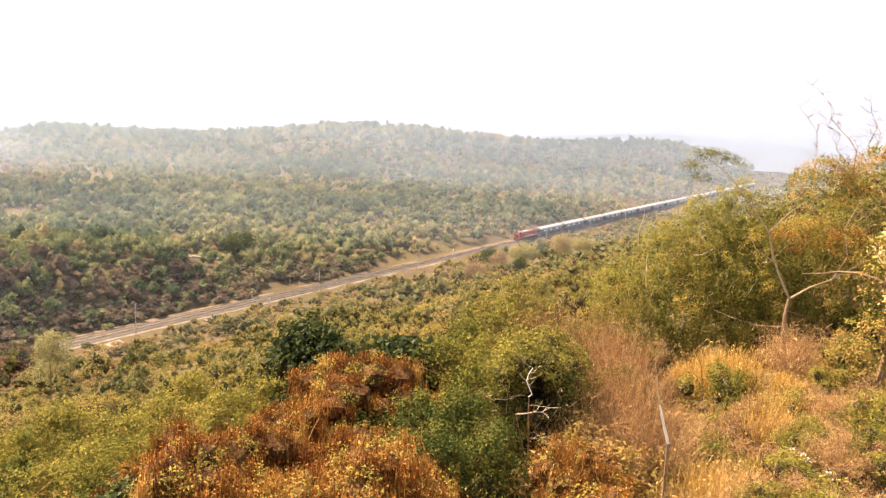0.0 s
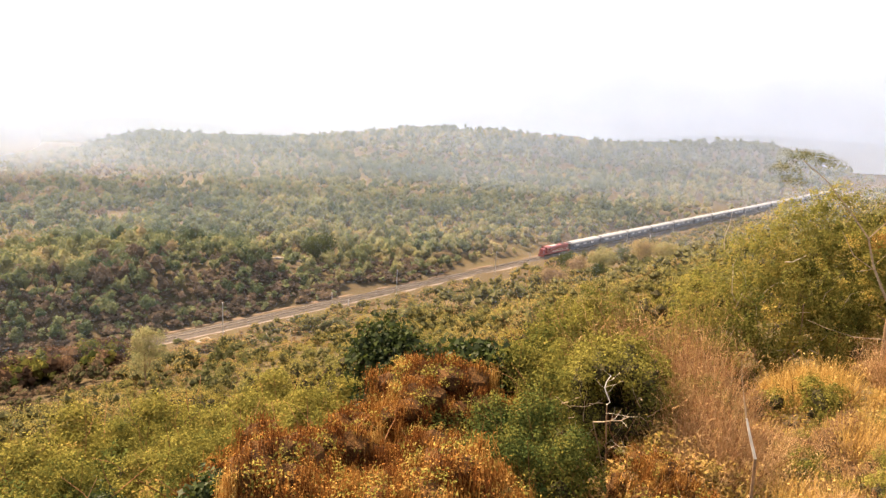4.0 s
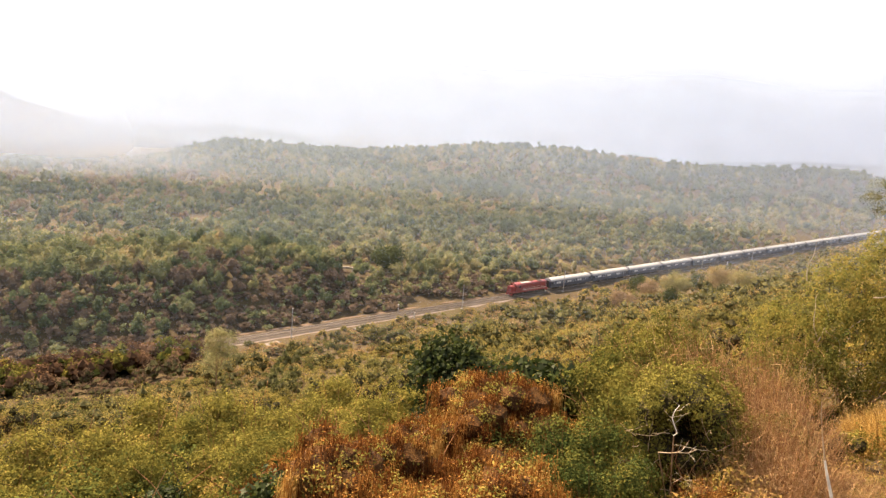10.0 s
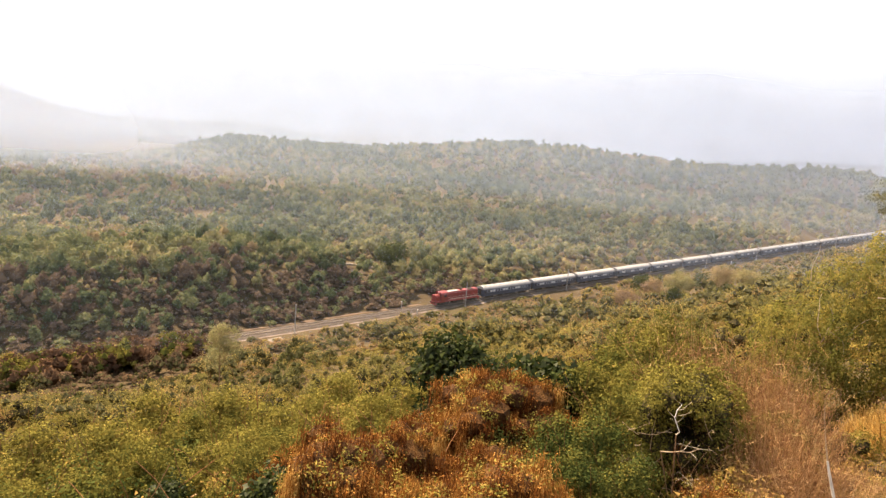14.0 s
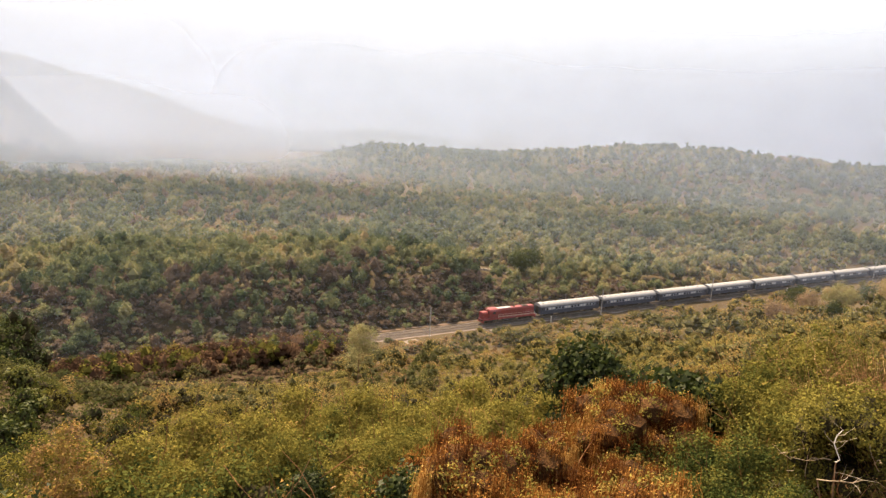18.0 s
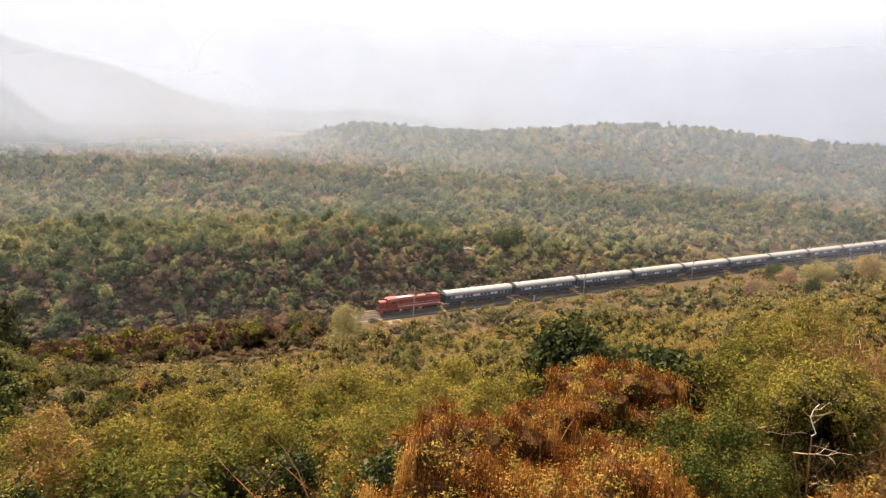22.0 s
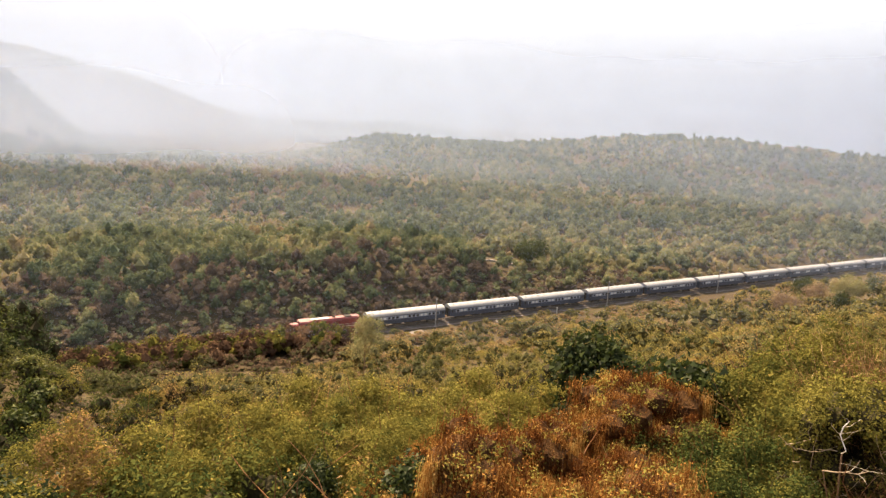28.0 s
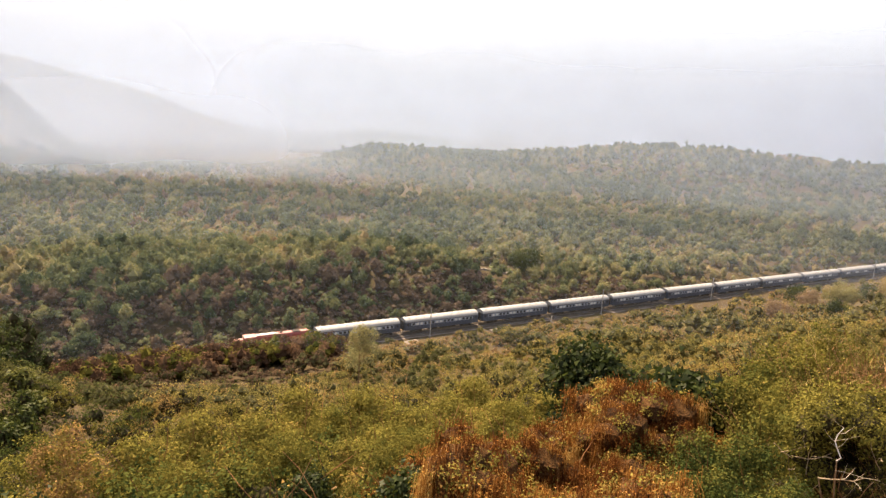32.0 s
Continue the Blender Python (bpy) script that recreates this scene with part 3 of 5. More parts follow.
s1.matrix_basis = track_pose(-38.4, 6.2, -0.75) @ pose(0, 0, 0, 3, 2, 6)
copy_thing(s1, track_pose(-35.0, 7.0, -1.0) @ pose(0, 0, 0, -6, 4, -12))
copy_thing(s1, track_pose(-63.7, 6.3, -0.8) @ pose(0, 0, 0, 4, -3, 4))
copy_thing(s1, track_pose(-59.5, 8.3, -1.1) @ pose(0, 0, 0, -8, 3, 10))


def build_ruin():
    """A broken low wall in the clearing above the track."""
    x, y = -75.0, 214.5
    z = float(height(x, y))
    r = empty("broken_wall", pose(x, y, z + 0.2, 0, 0, -8))
    part("white_block", box((2.2, 1.6, 1.9), (0, 0, 0.6), 0.15), WHITE_PAINT, r, "whitewashed block")
    bm = bmesh.new()
    rng = np.random.default_rng(3)
    for i in range(9):
        box((1.7, 0.8, 0.55 + 0.3 * rng.random()), (2.3 + i * 1.45, 0.8 + 0.3 * rng.normal(), 0.2), 0.08, bm)
    part("low_wall", bm, CONCRETE, r, "tan line of rubble")
    tagged(r, "broken whitewashed wall in a clearing among trees", "ruin")


build_ruin()


# ---- woods and scrub that nobody could count ----
def bushes(name, rng, x, y, w, h, hue, n, leaf, material, label, corners=3, lumps=5, core=0.8, inside=None):
    """Joined foliage of many plants: each a crown of separate lumps, solid within, covered with leaf clusters."""
    M = len(x)
    z = height(x, y)
    d = unit(rng.normal(0, 1, (M, lumps, 3)))
    d[..., 2] = np.abs(d[..., 2])
    lump = d * rng.uniform(0.25, 0.66, (M, lumps, 1))
    lump[:, 0] = rng.normal(0, 0.1, (M, 3)) + np.array([0, 0, 0.5])
    size = rng.uniform(0.28, 0.44, (M, lumps)) * (1.0 if lumps > 3 else 1.35)
    scale = np.stack([w / 2, w / 2, h * 0.56], -1)[:, None, :]
    girth = np.stack([w / 2, w / 2, np.minimum(h * 0.56, w * 0.6)], -1)[:, None, :]
    foot = np.stack([x, y, z + h * 0.36], -1)[:, None, :]
    pick = rng.integers(0, lumps, (M, n))
    out = rng.normal(0, 1, (M, n, 3)); out[..., 2] += 0.45
    out = unit(out)
    at = np.take_along_axis(lump, pick[..., None].repeat(3, -1), 1) * scale + out * (np.take_along_axis(size, pick, 1) * rng.uniform(0.8, 1.12, (M, n)))[..., None] * girth
    at[..., 2] = np.maximum(at[..., 2], 0.12 - (h * 0.36)[:, None])
    tint = rng.normal(0, 0.035, (M, lumps))
    hh = hue[:, None] + np.take_along_axis(tint, pick, 1) + rng.normal(0, 0.02, (M, n))
    big = (leaf if np.ndim(leaf) else np.full(M, leaf))[:, None] * rng.uniform(0.6, 1.35, (M, n))
    q = leaves(rng, (at + foot).reshape(-1, 3), out.reshape(-1, 3), big.reshape(-1), 0.4 if corners == 3 else 0.45, 0.4, corners)
    hh = np.clip(hh, 0, 1).reshape(-1)
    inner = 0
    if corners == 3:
        # a solid core in each lump; a dark material paints the gaps as shade
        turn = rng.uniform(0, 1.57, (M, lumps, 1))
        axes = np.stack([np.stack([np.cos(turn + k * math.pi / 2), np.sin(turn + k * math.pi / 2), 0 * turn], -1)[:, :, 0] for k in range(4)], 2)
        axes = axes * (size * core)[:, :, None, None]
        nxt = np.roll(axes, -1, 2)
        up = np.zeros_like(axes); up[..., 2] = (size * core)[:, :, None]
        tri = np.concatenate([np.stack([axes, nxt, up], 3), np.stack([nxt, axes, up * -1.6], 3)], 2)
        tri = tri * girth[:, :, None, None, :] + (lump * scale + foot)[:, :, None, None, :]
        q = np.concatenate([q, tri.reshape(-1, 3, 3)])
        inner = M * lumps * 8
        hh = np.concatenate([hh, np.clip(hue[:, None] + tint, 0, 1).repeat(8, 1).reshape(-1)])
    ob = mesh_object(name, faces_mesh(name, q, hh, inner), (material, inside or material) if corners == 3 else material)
    return tagged(ob, label, "trees" if "tree" in label or "wood" in label else "scrub", kind="stuff")


def scatter(rng, r0, r1, a0, a1, cell):
    """Uneven points in a sector round the hilltop."""
    n = int(0.5 * (r1 ** 2 - r0 ** 2) * radians(a1 - a0) / cell)
    r = np.sqrt(rng.uniform(r0 ** 2, r1 ** 2, n))
    a = np.radians(rng.uniform(a0, a1, n))
    return -np.sin(a) * r, np.cos(a) * r, r


def hue_field(x, y, rng, base, spread):
    """Patches of green, olive, yellow and rust plants."""
    p = 0.6 * ripple(x, y, 15.0, 0.4) + 0.75 * ripple(x, y, 47.0, 2.0)
    return np.clip(base + spread * p + rng.normal(0, spread * 0.6, len(x)), 0.02, 0.98)


def sight_room(x, y):
    """Height between the ground and the line from the hilltop down to the track."""
    return EYE[2] * aside(x, y) / RAIL_OFF - height(x, y)


CLEARINGS = [(-70, 217, 11), (-66, 204, 8), (-33, 205, 7), (-42, 199, 7), (-52, 225, 8), (-120, 270, 9), (60, 420, 14), (-160, 262, 10)]


def build_valley_woods():
    rng = np.random.default_rng(11)
    zones = ((150, 250, 19, 240, 0.5, 1.0, 8), (250, 380, 32, 120, 0.8, 1.0, 7), (380, 600, 50, 56, 1.25, 1.05, 5), (600, 830, 62, 26, 2.0, 1.2, 4))
    for r0, r1, cell, n, leaf, big, lumps in zones:
        for layer in ("under", "crown"):
            if layer == "under" and r0 > 300:
                continue
            x, y, r = scatter(rng, r0, r1, -38, 68, cell * (0.5 if layer == "under" else 1.0))
            v = aside(x, y)
            keep = (v < -8.5) | ((v < -6.5) & (along(x, y) < -60))
            patch = ripple(x, y, 17.0, 3.0) + 0.6 * ripple(x, y, 44.0, 1.0)
            keep &= (patch > -1.0) | (rng.random(len(x)) < 0.4)
            for cx, cy, cr in CLEARINGS:
                keep &= (np.hypot(x - cx, y - cy) > cr * rng.uniform(0.7, 1.1, len(x)))
            x, y, v = x[keep], y[keep], v[keep]
            tall = 0.5 + 0.5 * ripple(x, y, 31.0, 5.0)
            h = rng.uniform(4.4, 8.6, len(x)) * big * (0.7 + 0.45 * tall)
            h *= np.where(v > -18, 0.72, 1.0) * (0.42 if layer == "under" else 1.0)
            w = h * rng.uniform(0.8, 1.25, len(x))
            hue = hue_field(x, y, rng, 0.25, 0.22) + (0.08 if layer == "under" else 0)
            if r0 > 300:
                hue = np.clip(0.24 + 0.2 * ripple(x, y, 70.0, 4.0) + 0.13 * ripple(x, y, 23.0, 1.0) + rng.normal(0, 0.12, len(x)), 0.0, 0.58)
                hue = np.where(ripple(x, y, 60.0, 7.0) > 0.75, np.clip(hue + 0.4, 0, 0.86), hue)
            # a drier brown patch in the middle of the valley
            a = np.degrees(np.arctan2(-x, y))
            brown = np.exp(-((a - 36) / 8) ** 2 - ((np.hypot(x, y) - 330) / 90) ** 2)
            hue = np.where(rng.random(len(x)) < 0.3 * brown, rng.uniform(0.6, 0.84, len(x)), hue)
            # brown leafless growth on the bank above the rails, hues darkened to paint its shade
            hue = np.where((v > -34) & (along(x, y) < -22), rng.choice([0.03, 0.12, 0.24, 0.34, 0.93, 1.0], len(x), p=[0.3, 0.2, 0.1, 0.06, 0.14, 0.2]), hue)
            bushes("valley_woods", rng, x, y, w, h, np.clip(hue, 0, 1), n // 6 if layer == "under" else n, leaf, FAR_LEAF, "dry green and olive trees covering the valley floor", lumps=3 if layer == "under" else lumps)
    # tall dark trees that stand out
    x, y, r = scatter(rng, 170, 800, -40, 80, 700)
    k = aside(x, y) < -14
    x, y, r = x[k], y[k], r[k]
    h = rng.uniform(5.0, 8.0, len(x))
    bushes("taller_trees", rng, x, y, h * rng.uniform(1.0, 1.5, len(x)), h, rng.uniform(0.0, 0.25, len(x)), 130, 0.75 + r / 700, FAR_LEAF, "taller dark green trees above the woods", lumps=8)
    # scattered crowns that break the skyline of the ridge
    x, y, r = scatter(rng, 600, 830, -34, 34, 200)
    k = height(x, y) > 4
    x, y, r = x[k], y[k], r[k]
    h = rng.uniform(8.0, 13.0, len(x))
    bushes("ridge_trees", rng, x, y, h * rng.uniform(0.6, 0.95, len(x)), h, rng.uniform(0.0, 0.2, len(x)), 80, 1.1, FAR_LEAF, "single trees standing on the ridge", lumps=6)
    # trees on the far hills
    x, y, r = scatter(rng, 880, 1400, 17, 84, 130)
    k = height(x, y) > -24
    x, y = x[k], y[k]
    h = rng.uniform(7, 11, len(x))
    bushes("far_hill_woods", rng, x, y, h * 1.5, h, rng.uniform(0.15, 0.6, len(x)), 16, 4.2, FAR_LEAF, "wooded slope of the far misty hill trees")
    # leafless brown brush on the bank above the rails, browns deepened to match that shade
    x, y, r = scatter(rng, 140, 300, 0, 60, 2.4)
    v, u = aside(x, y), along(x, y)
    k = (v < -4.4) & (v > -24 + 4 * ripple(x, y, 20.0)) & (u < 30) & (u > -150)
    for cx, cy, cr in CLEARINGS[:4]:
        k &= np.hypot(x - cx, y - cy) > cr * 0.8
    x, y = x[k], y[k]
    h = rng.uniform(1.0, 3.0, len(x))
    bushes("bank_brush", rng, x, y, h * 1.7, h, rng.choice([0.9, 0.95, 1.0, 0.25], len(x)), 46, 0.4, FAR_LEAF, "leafless brown brush on the bank scrub")
    # tall dark trees crowding the near slope on the left
    x, y, r = scatter(rng, 56, 150, 54.0, 80, 15)
    k = np.abs(aside(x, y)) > 9
    x, y, r = x[k], y[k], r[k]
    a = np.degrees(np.arctan2(-x, y))
    down = 12.8 + 8.5 * np.clip((118 - r) / 60, 0, 1) + 3.4 * np.clip((58 - a) / 3, 0, 1) + rng.uniform(0, 2.4, len(x))
    h = np.clip(EYE[2] - r * np.tan(np.radians(down)) - height(x, y), 3.5, 20.0)
    h = h * 1.3
    bushes("dark_woods", rng, x, y, np.clip(h * 0.75, 4.0, 8.0), h * 0.96, np.clip(rng.normal(0.3, 0.28, len(x)), 0, 1), 640, 0.3, GLOSSY_LEAF, "dense dark green trees along the valley side", lumps=14, core=0.5, inside=SHADE_CORE)


build_valley_woods()


def build_hillside_scrub():
    rng = np.random.default_rng(21)
    zones = ((42, 75, 14.0, 860, 0.125), (75, 125, 20.0, 430, 0.19), (125, 200, 27, 220, 0.3), (200, 420, 42, 100, 0.52), (420, 720, 60, 34, 1.2))
    for i, (r0, r1, cell, n, leaf) in enumerate(zones):
        for layer in ("low", "clump"):
            x, y, r = scatter(rng, r0, r1, -40, 67, cell * ((0.15 if r0 < 150 else 0.4) if layer == "low" else 1.0))
            v, u = aside(x, y), along(x, y)
            # brush creeps to the rails where they run into the far woods
            edge = np.where(u < -74, 3.4 + 0.02 * (u + 74), 6.8 + 1.3 * ripple(x, y, 6.0))
            k = v > edge
            x, y, v, u, r = x[k], y[k], v[k], u[k], r[k]
            room = sight_room(x, y) * 0.85
            lim = np.clip(np.where(u < -76, np.maximum(room, 3.6), room), 0.6, 9)
            if layer == "low":
                h = np.minimum(rng.uniform(0.6, 1.5, len(x)), lim)
                w = np.maximum(h, 0.9) * rng.uniform(1.2, 2.0, len(x))
                m, lf = (max(20, n // 16) if r0 < 60 else 56), leaf * 1.15
            else:
                grow = 0.5 + 0.5 * ripple(x, y, 8.0, 2.5)
                h = np.minimum(rng.uniform(2.4, 5.6, len(x)) * (0.6 + 0.9 * grow), lim)
                w = np.maximum(h, 1.6) * rng.uniform(1.0, 1.7, len(x))
                m, lf = n, leaf
            # separate plants of separate kinds, in loose patches
            kind = ripple(x, y, 11.0, 0.8) + 0.5 * ripple(x, y, 33.0, 2.1) + rng.normal(0, 0.55, len(x))
            hue = np.select([kind < -0.95, kind < -0.3, kind < 0.4, kind < 1.05], [0.1, 0.26, 0.38, 0.47], 0.62) + rng.normal(0, 0.06, len(x))
            hue = np.where(layer == "low", hue + 0.08, hue)
            dry = v < 40 + 9 * ripple(x, y, 14.0)
            hue = np.where(dry, rng.choice([0.1, 0.3, 0.5, 0.72, 0.8], len(x), p=[0.14, 0.18, 0.2, 0.28, 0.2]), hue)
            h = np.where(dry & (hue > 0.5), h * 0.62, h)
            # the hollow below the hill is brown and half leafless
            a = np.degrees(np.arctan2(-x, y))
            hollow = (a > 27) & (r > 64 + (53 - a) * 3.6 + 6 * ripple(x, y, 9.0))
            hue = np.where(hollow, rng.choice([0.06, 0.3, 0.86, 0.93, 1.0], len(x), p=[0.2, 0.06, 0.12, 0.26, 0.36]), hue)
            # dark shrubs on the left slope, hues lowered further for its shade
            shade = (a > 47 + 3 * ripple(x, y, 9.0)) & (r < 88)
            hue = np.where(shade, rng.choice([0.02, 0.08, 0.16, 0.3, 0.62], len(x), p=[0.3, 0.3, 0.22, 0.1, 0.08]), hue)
            # scrub pales with distance; beyond 420 m it takes the hazed leaf colour
            bushes("hillside_scrub", rng, x, y, w, h, np.clip(hue, 0.03, 0.95), m, lf, LEAF if r0 < 60 else SCRUB_LEAF if r0 < 300 else FAR_LEAF, "dense olive and ochre scrub on the hillside", lumps=3 if layer == "low" else 9, core=0.3 if layer == "low" else 0.42 if r0 < 100 else 0.6, inside=SHADE_CORE if r0 < 60 else SCRUB_SHADE)


build_hillside_scrub()


def build_line_brush():
    """Tall brush that hides the rails where they leave the open ground."""
    rng = np.random.default_rng(23)
    n = 950
    u, v = rng.uniform(-240, -77, n), 3.0 + 8.0 * rng.random(n) ** 1.6
    h = rng.uniform(3.8, 6.2, n) * np.clip((-u - 70) / 18, 0.45, 1)
    edge = rng.random(n) < 0.3
    v, h = np.where(edge, rng.uniform(-6.5, -2.4, n), v), np.where(edge, h * 0.45, h)
    p = RAIL_AT + RAIL_WAY * u[:, None] + RAIL_SIDE * v[:, None]
    bushes("line_brush", rng, p[:, 0], p[:, 1], h * 1.3, h, rng.choice([0.1, 0.3, 0.9, 0.95, 1.0], n), 110, 0.5, LEAF, "tall brown brush crowding the rails scrub", lumps=6)

    # slim leafless growth close to the rails
    n = 80
    u, v = rng.uniform(-116, -84, n), rng.uniform(3.1, 4.6, n)
    h = rng.uniform(3.6, 5.4, n) * np.clip((-u - 76) / 14, 0.6, 1)
    p = RAIL_AT + RAIL_WAY * u[:, None] + RAIL_SIDE * v[:, None]
    bushes("line_brush", rng, p[:, 0], p[:, 1], np.full(n, 2.2), h, rng.choice([0.3, 0.8, 0.86, 0.93], n), 90, 0.34, LEAF, "slim brown brush close to the rails scrub", corners=4, lumps=8)


build_line_brush()


# ---- plants close by, each a thing ----
def foliage_part(name, rng, blobs, n, leaf, hue, spread, material, parent, label="", slim=0.5, shell=0.55, loose=0.5, up=0.25, each=34):
    """Leaves in sprigs over a heap of ellipsoids, with gaps between the sprigs."""
    k = max(10, n // each)
    mid, way = blob_points(rng, blobs, k, shell * 0.75, up + 0.15)
    tint = 1.25 * ripple(mid[:, 0] + mid[:, 2], mid[:, 1] - mid[:, 2] * 0.7, 0.7, hue * 9) + rng.normal(0, 0.9, k)
    reach = leaf * rng.uniform(1.3, 2.6, k)
    pick = rng.integers(0, k, n)
    off = rng.normal(0, 1, (n, 3))
    off = off - 0.45 * (off * way[pick]).sum(1, keepdims=True) * way[pick]
    at = mid[pick] + off * reach[pick][:, None]
    at[:, 2] = np.maximum(at[:, 2], 0.03)
    out = unit(way[pick] * 0.9 + off * 0.35 + np.array([0, 0, 0.3]))
    h = np.clip(hue + spread * (tint[pick] + rng.normal(0, 0.5, n)), 0, 1)
    return tagged(mesh_object(name, faces_mesh(name, leaves(rng, at, out, leaf * 1.15, slim * 0.62, loose, 3), h), material, parent, label), kind="stuff")


def heap(rng, w, h, k=7, low=0.3):
    """Ellipsoids that make up a bushy crown of that width and height."""
    out = []
    for i in range(k):
        a, d = rng.uniform(0, 2 * math.pi), rng.uniform(0.1, 0.72) * w / 2
        s = rng.uniform(0.22, 0.4)
        top = h * (1 - 0.35 * d / (w / 2))
        z = rng.uniform(low, 0.72) * top
        out.append((math.cos(a) * d, math.sin(a) * d, z, s * w / 2 * 1.15, s * w / 2 * 1.15, min(z, top - z + 0.2, s * w * 0.7) * 0.95))
    return out


def clumps(rng, w, h, k, bulk=1.0):
    """Leaf clumps spread over the outside of a tall crown, with gaps between."""
    out = []
    for i in range(k):
        a, t = rng.uniform(0, 6.283), rng.uniform(0.08, 1.0)
        t = rng.uniform(0.82, 1.0) if i % 5 == 0 else t
        d = (0.35 if i % 5 == 0 else 1.0) * w * 0.5 * math.sqrt(max(0.02, 1 - (1.5 * t - 0.55) ** 2)) * rng.uniform(0.6, 0.95)
        s = bulk * w * rng.uniform(0.08, 0.15)
        out.append((math.cos(a) * d, math.sin(a) * d, max(s, h * t - s), s * 1.2, s * 1.2, s * 0.9))
    return out


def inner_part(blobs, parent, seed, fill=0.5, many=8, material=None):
    """A dark core in a crown, painting the shade seen between its leaves."""
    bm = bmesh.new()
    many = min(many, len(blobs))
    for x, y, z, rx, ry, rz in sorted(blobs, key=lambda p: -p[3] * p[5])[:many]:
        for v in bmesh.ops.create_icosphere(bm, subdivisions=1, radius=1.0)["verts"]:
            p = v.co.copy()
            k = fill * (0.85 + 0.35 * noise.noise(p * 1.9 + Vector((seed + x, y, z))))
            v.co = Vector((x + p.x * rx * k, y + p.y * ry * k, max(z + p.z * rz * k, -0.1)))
    tagged(part("twig_tangle", bm, material or SHADE_CORE, parent), kind="stuff")


def stems(rng, parent, w, h, k, radius, material=BARK, name="stem"):
    for i in range(k):
        a = rng.uniform(0, 2 * math.pi)
        way = (math.cos(a) * 0.6, math.sin(a) * 0.6, 1)
        pts = bent(rng, (math.cos(a) * 0.1, math.sin(a) * 0.1, -0.15), way, h * 0.85, 5, 0.16)
        part(name, rod(pts, [radius * (1 - 0.15 * j) for j in range(6)], 5), material, parent)


def leafy_shrub(seed, w, h, hue, leaf=0.064, n=7000, spread=0.075):
    rng = np.random.default_rng(seed)
    s = empty("leafy_shrub")
    b = heap(rng, w, h, 14) if h < 3 else clumps(rng, w, h, 46)
    stems(rng, s, w, h * 0.5, 4, 0.025)
    foliage_part("foliage", rng, b, n, leaf, hue, spread, LEAF, s)
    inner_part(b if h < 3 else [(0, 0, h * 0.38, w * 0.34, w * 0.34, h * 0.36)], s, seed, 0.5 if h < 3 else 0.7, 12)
    sprays = bmesh.new()
    for i in range(7):
        a, d = rng.uniform(0, 6.28), rng.uniform(0.2, 0.45) * w
        rod(bent(rng, (math.cos(a) * d, math.sin(a) * d, h * 0.5), (math.cos(a) * 0.4, math.sin(a) * 0.4, 1), h * 0.55, 4, 0.2), [0.012, 0.01, 0.008, 0.006, 0.004], 4, sprays)
    tagged(part("twig_spray", sprays, TWIG, s), kind="stuff")
    return tagged(s, "leafy olive green shrub on the dry slope", "shrub", group="shrubs on the slope")


def vine_mound(seed, w, h, hue=0.35, n=9000):
    """A bush smothered in dead creepers that hang in curtains, a dark core painting the shade between them."""
    rng = np.random.default_rng(seed)
    s = empty("vine_mound")
    b = heap(rng, w, h, 18, 0.12) if h < 3 else clumps(rng, w, h, 30, 1.35)
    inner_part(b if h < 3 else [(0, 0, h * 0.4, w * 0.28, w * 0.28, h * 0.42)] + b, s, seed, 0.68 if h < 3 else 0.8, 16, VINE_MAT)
    stems(rng, s, w, h * 0.6, 4, 0.03)
    k = 130 if h < 3 else 260
    mid, way = blob_points(rng, b, k, 0.3, 0.5)
    tint = hue + 0.3 * ripple(mid[:, 0] + mid[:, 2] * 0.5, mid[:, 1] - mid[:, 2] * 0.5, 0.55, seed) + rng.normal(0, 0.14, k)
    fall = rng.uniform(0.25, 0.75, k) * (1.0 if h < 3 else 1.6)
    # small dead leaves, thick at the top of each curtain, painted from lit gold to shaded brown
    pick = rng.integers(0, k, n)
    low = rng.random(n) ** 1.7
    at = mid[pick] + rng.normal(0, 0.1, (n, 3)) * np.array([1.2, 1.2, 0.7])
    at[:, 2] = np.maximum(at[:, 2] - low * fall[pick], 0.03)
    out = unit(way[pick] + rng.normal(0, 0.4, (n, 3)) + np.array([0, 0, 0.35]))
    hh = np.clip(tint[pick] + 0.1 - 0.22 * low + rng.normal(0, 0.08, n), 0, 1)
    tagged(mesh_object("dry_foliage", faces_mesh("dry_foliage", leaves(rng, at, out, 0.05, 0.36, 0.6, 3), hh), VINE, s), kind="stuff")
    m = n // 2
    pick = rng.integers(0, k, m)
    at = mid[pick] + rng.normal(0, 0.09, (m, 3))
    end = at + way[pick] * rng.uniform(0, 0.12, (m, 1)) + rng.normal(0, 0.1, (m, 3)) - np.array([0, 0, 1.0]) * (fall[pick] * rng.uniform(0.5, 1.5, m))[:, None]
    end[:, 2] = np.maximum(end[:, 2], 0.02)
    tagged(mesh_object("hanging_creepers", faces_mesh("hanging_creepers", ribbons(rng, at, end, 0.011, 0.0, False), np.clip(tint[pick] + rng.normal(-0.05, 0.12, m), 0, 1)), VINE, s), kind="stuff")
    foliage_part("green_foliage", rng, b, n // 7, 0.06, 0.4, 0.09, LEAF, s, "patches of green leaves", 0.5, 0.2)
    return tagged(s, "bush smothered in rust brown dead creepers", "creeper mound", group="creeper covered bushes")


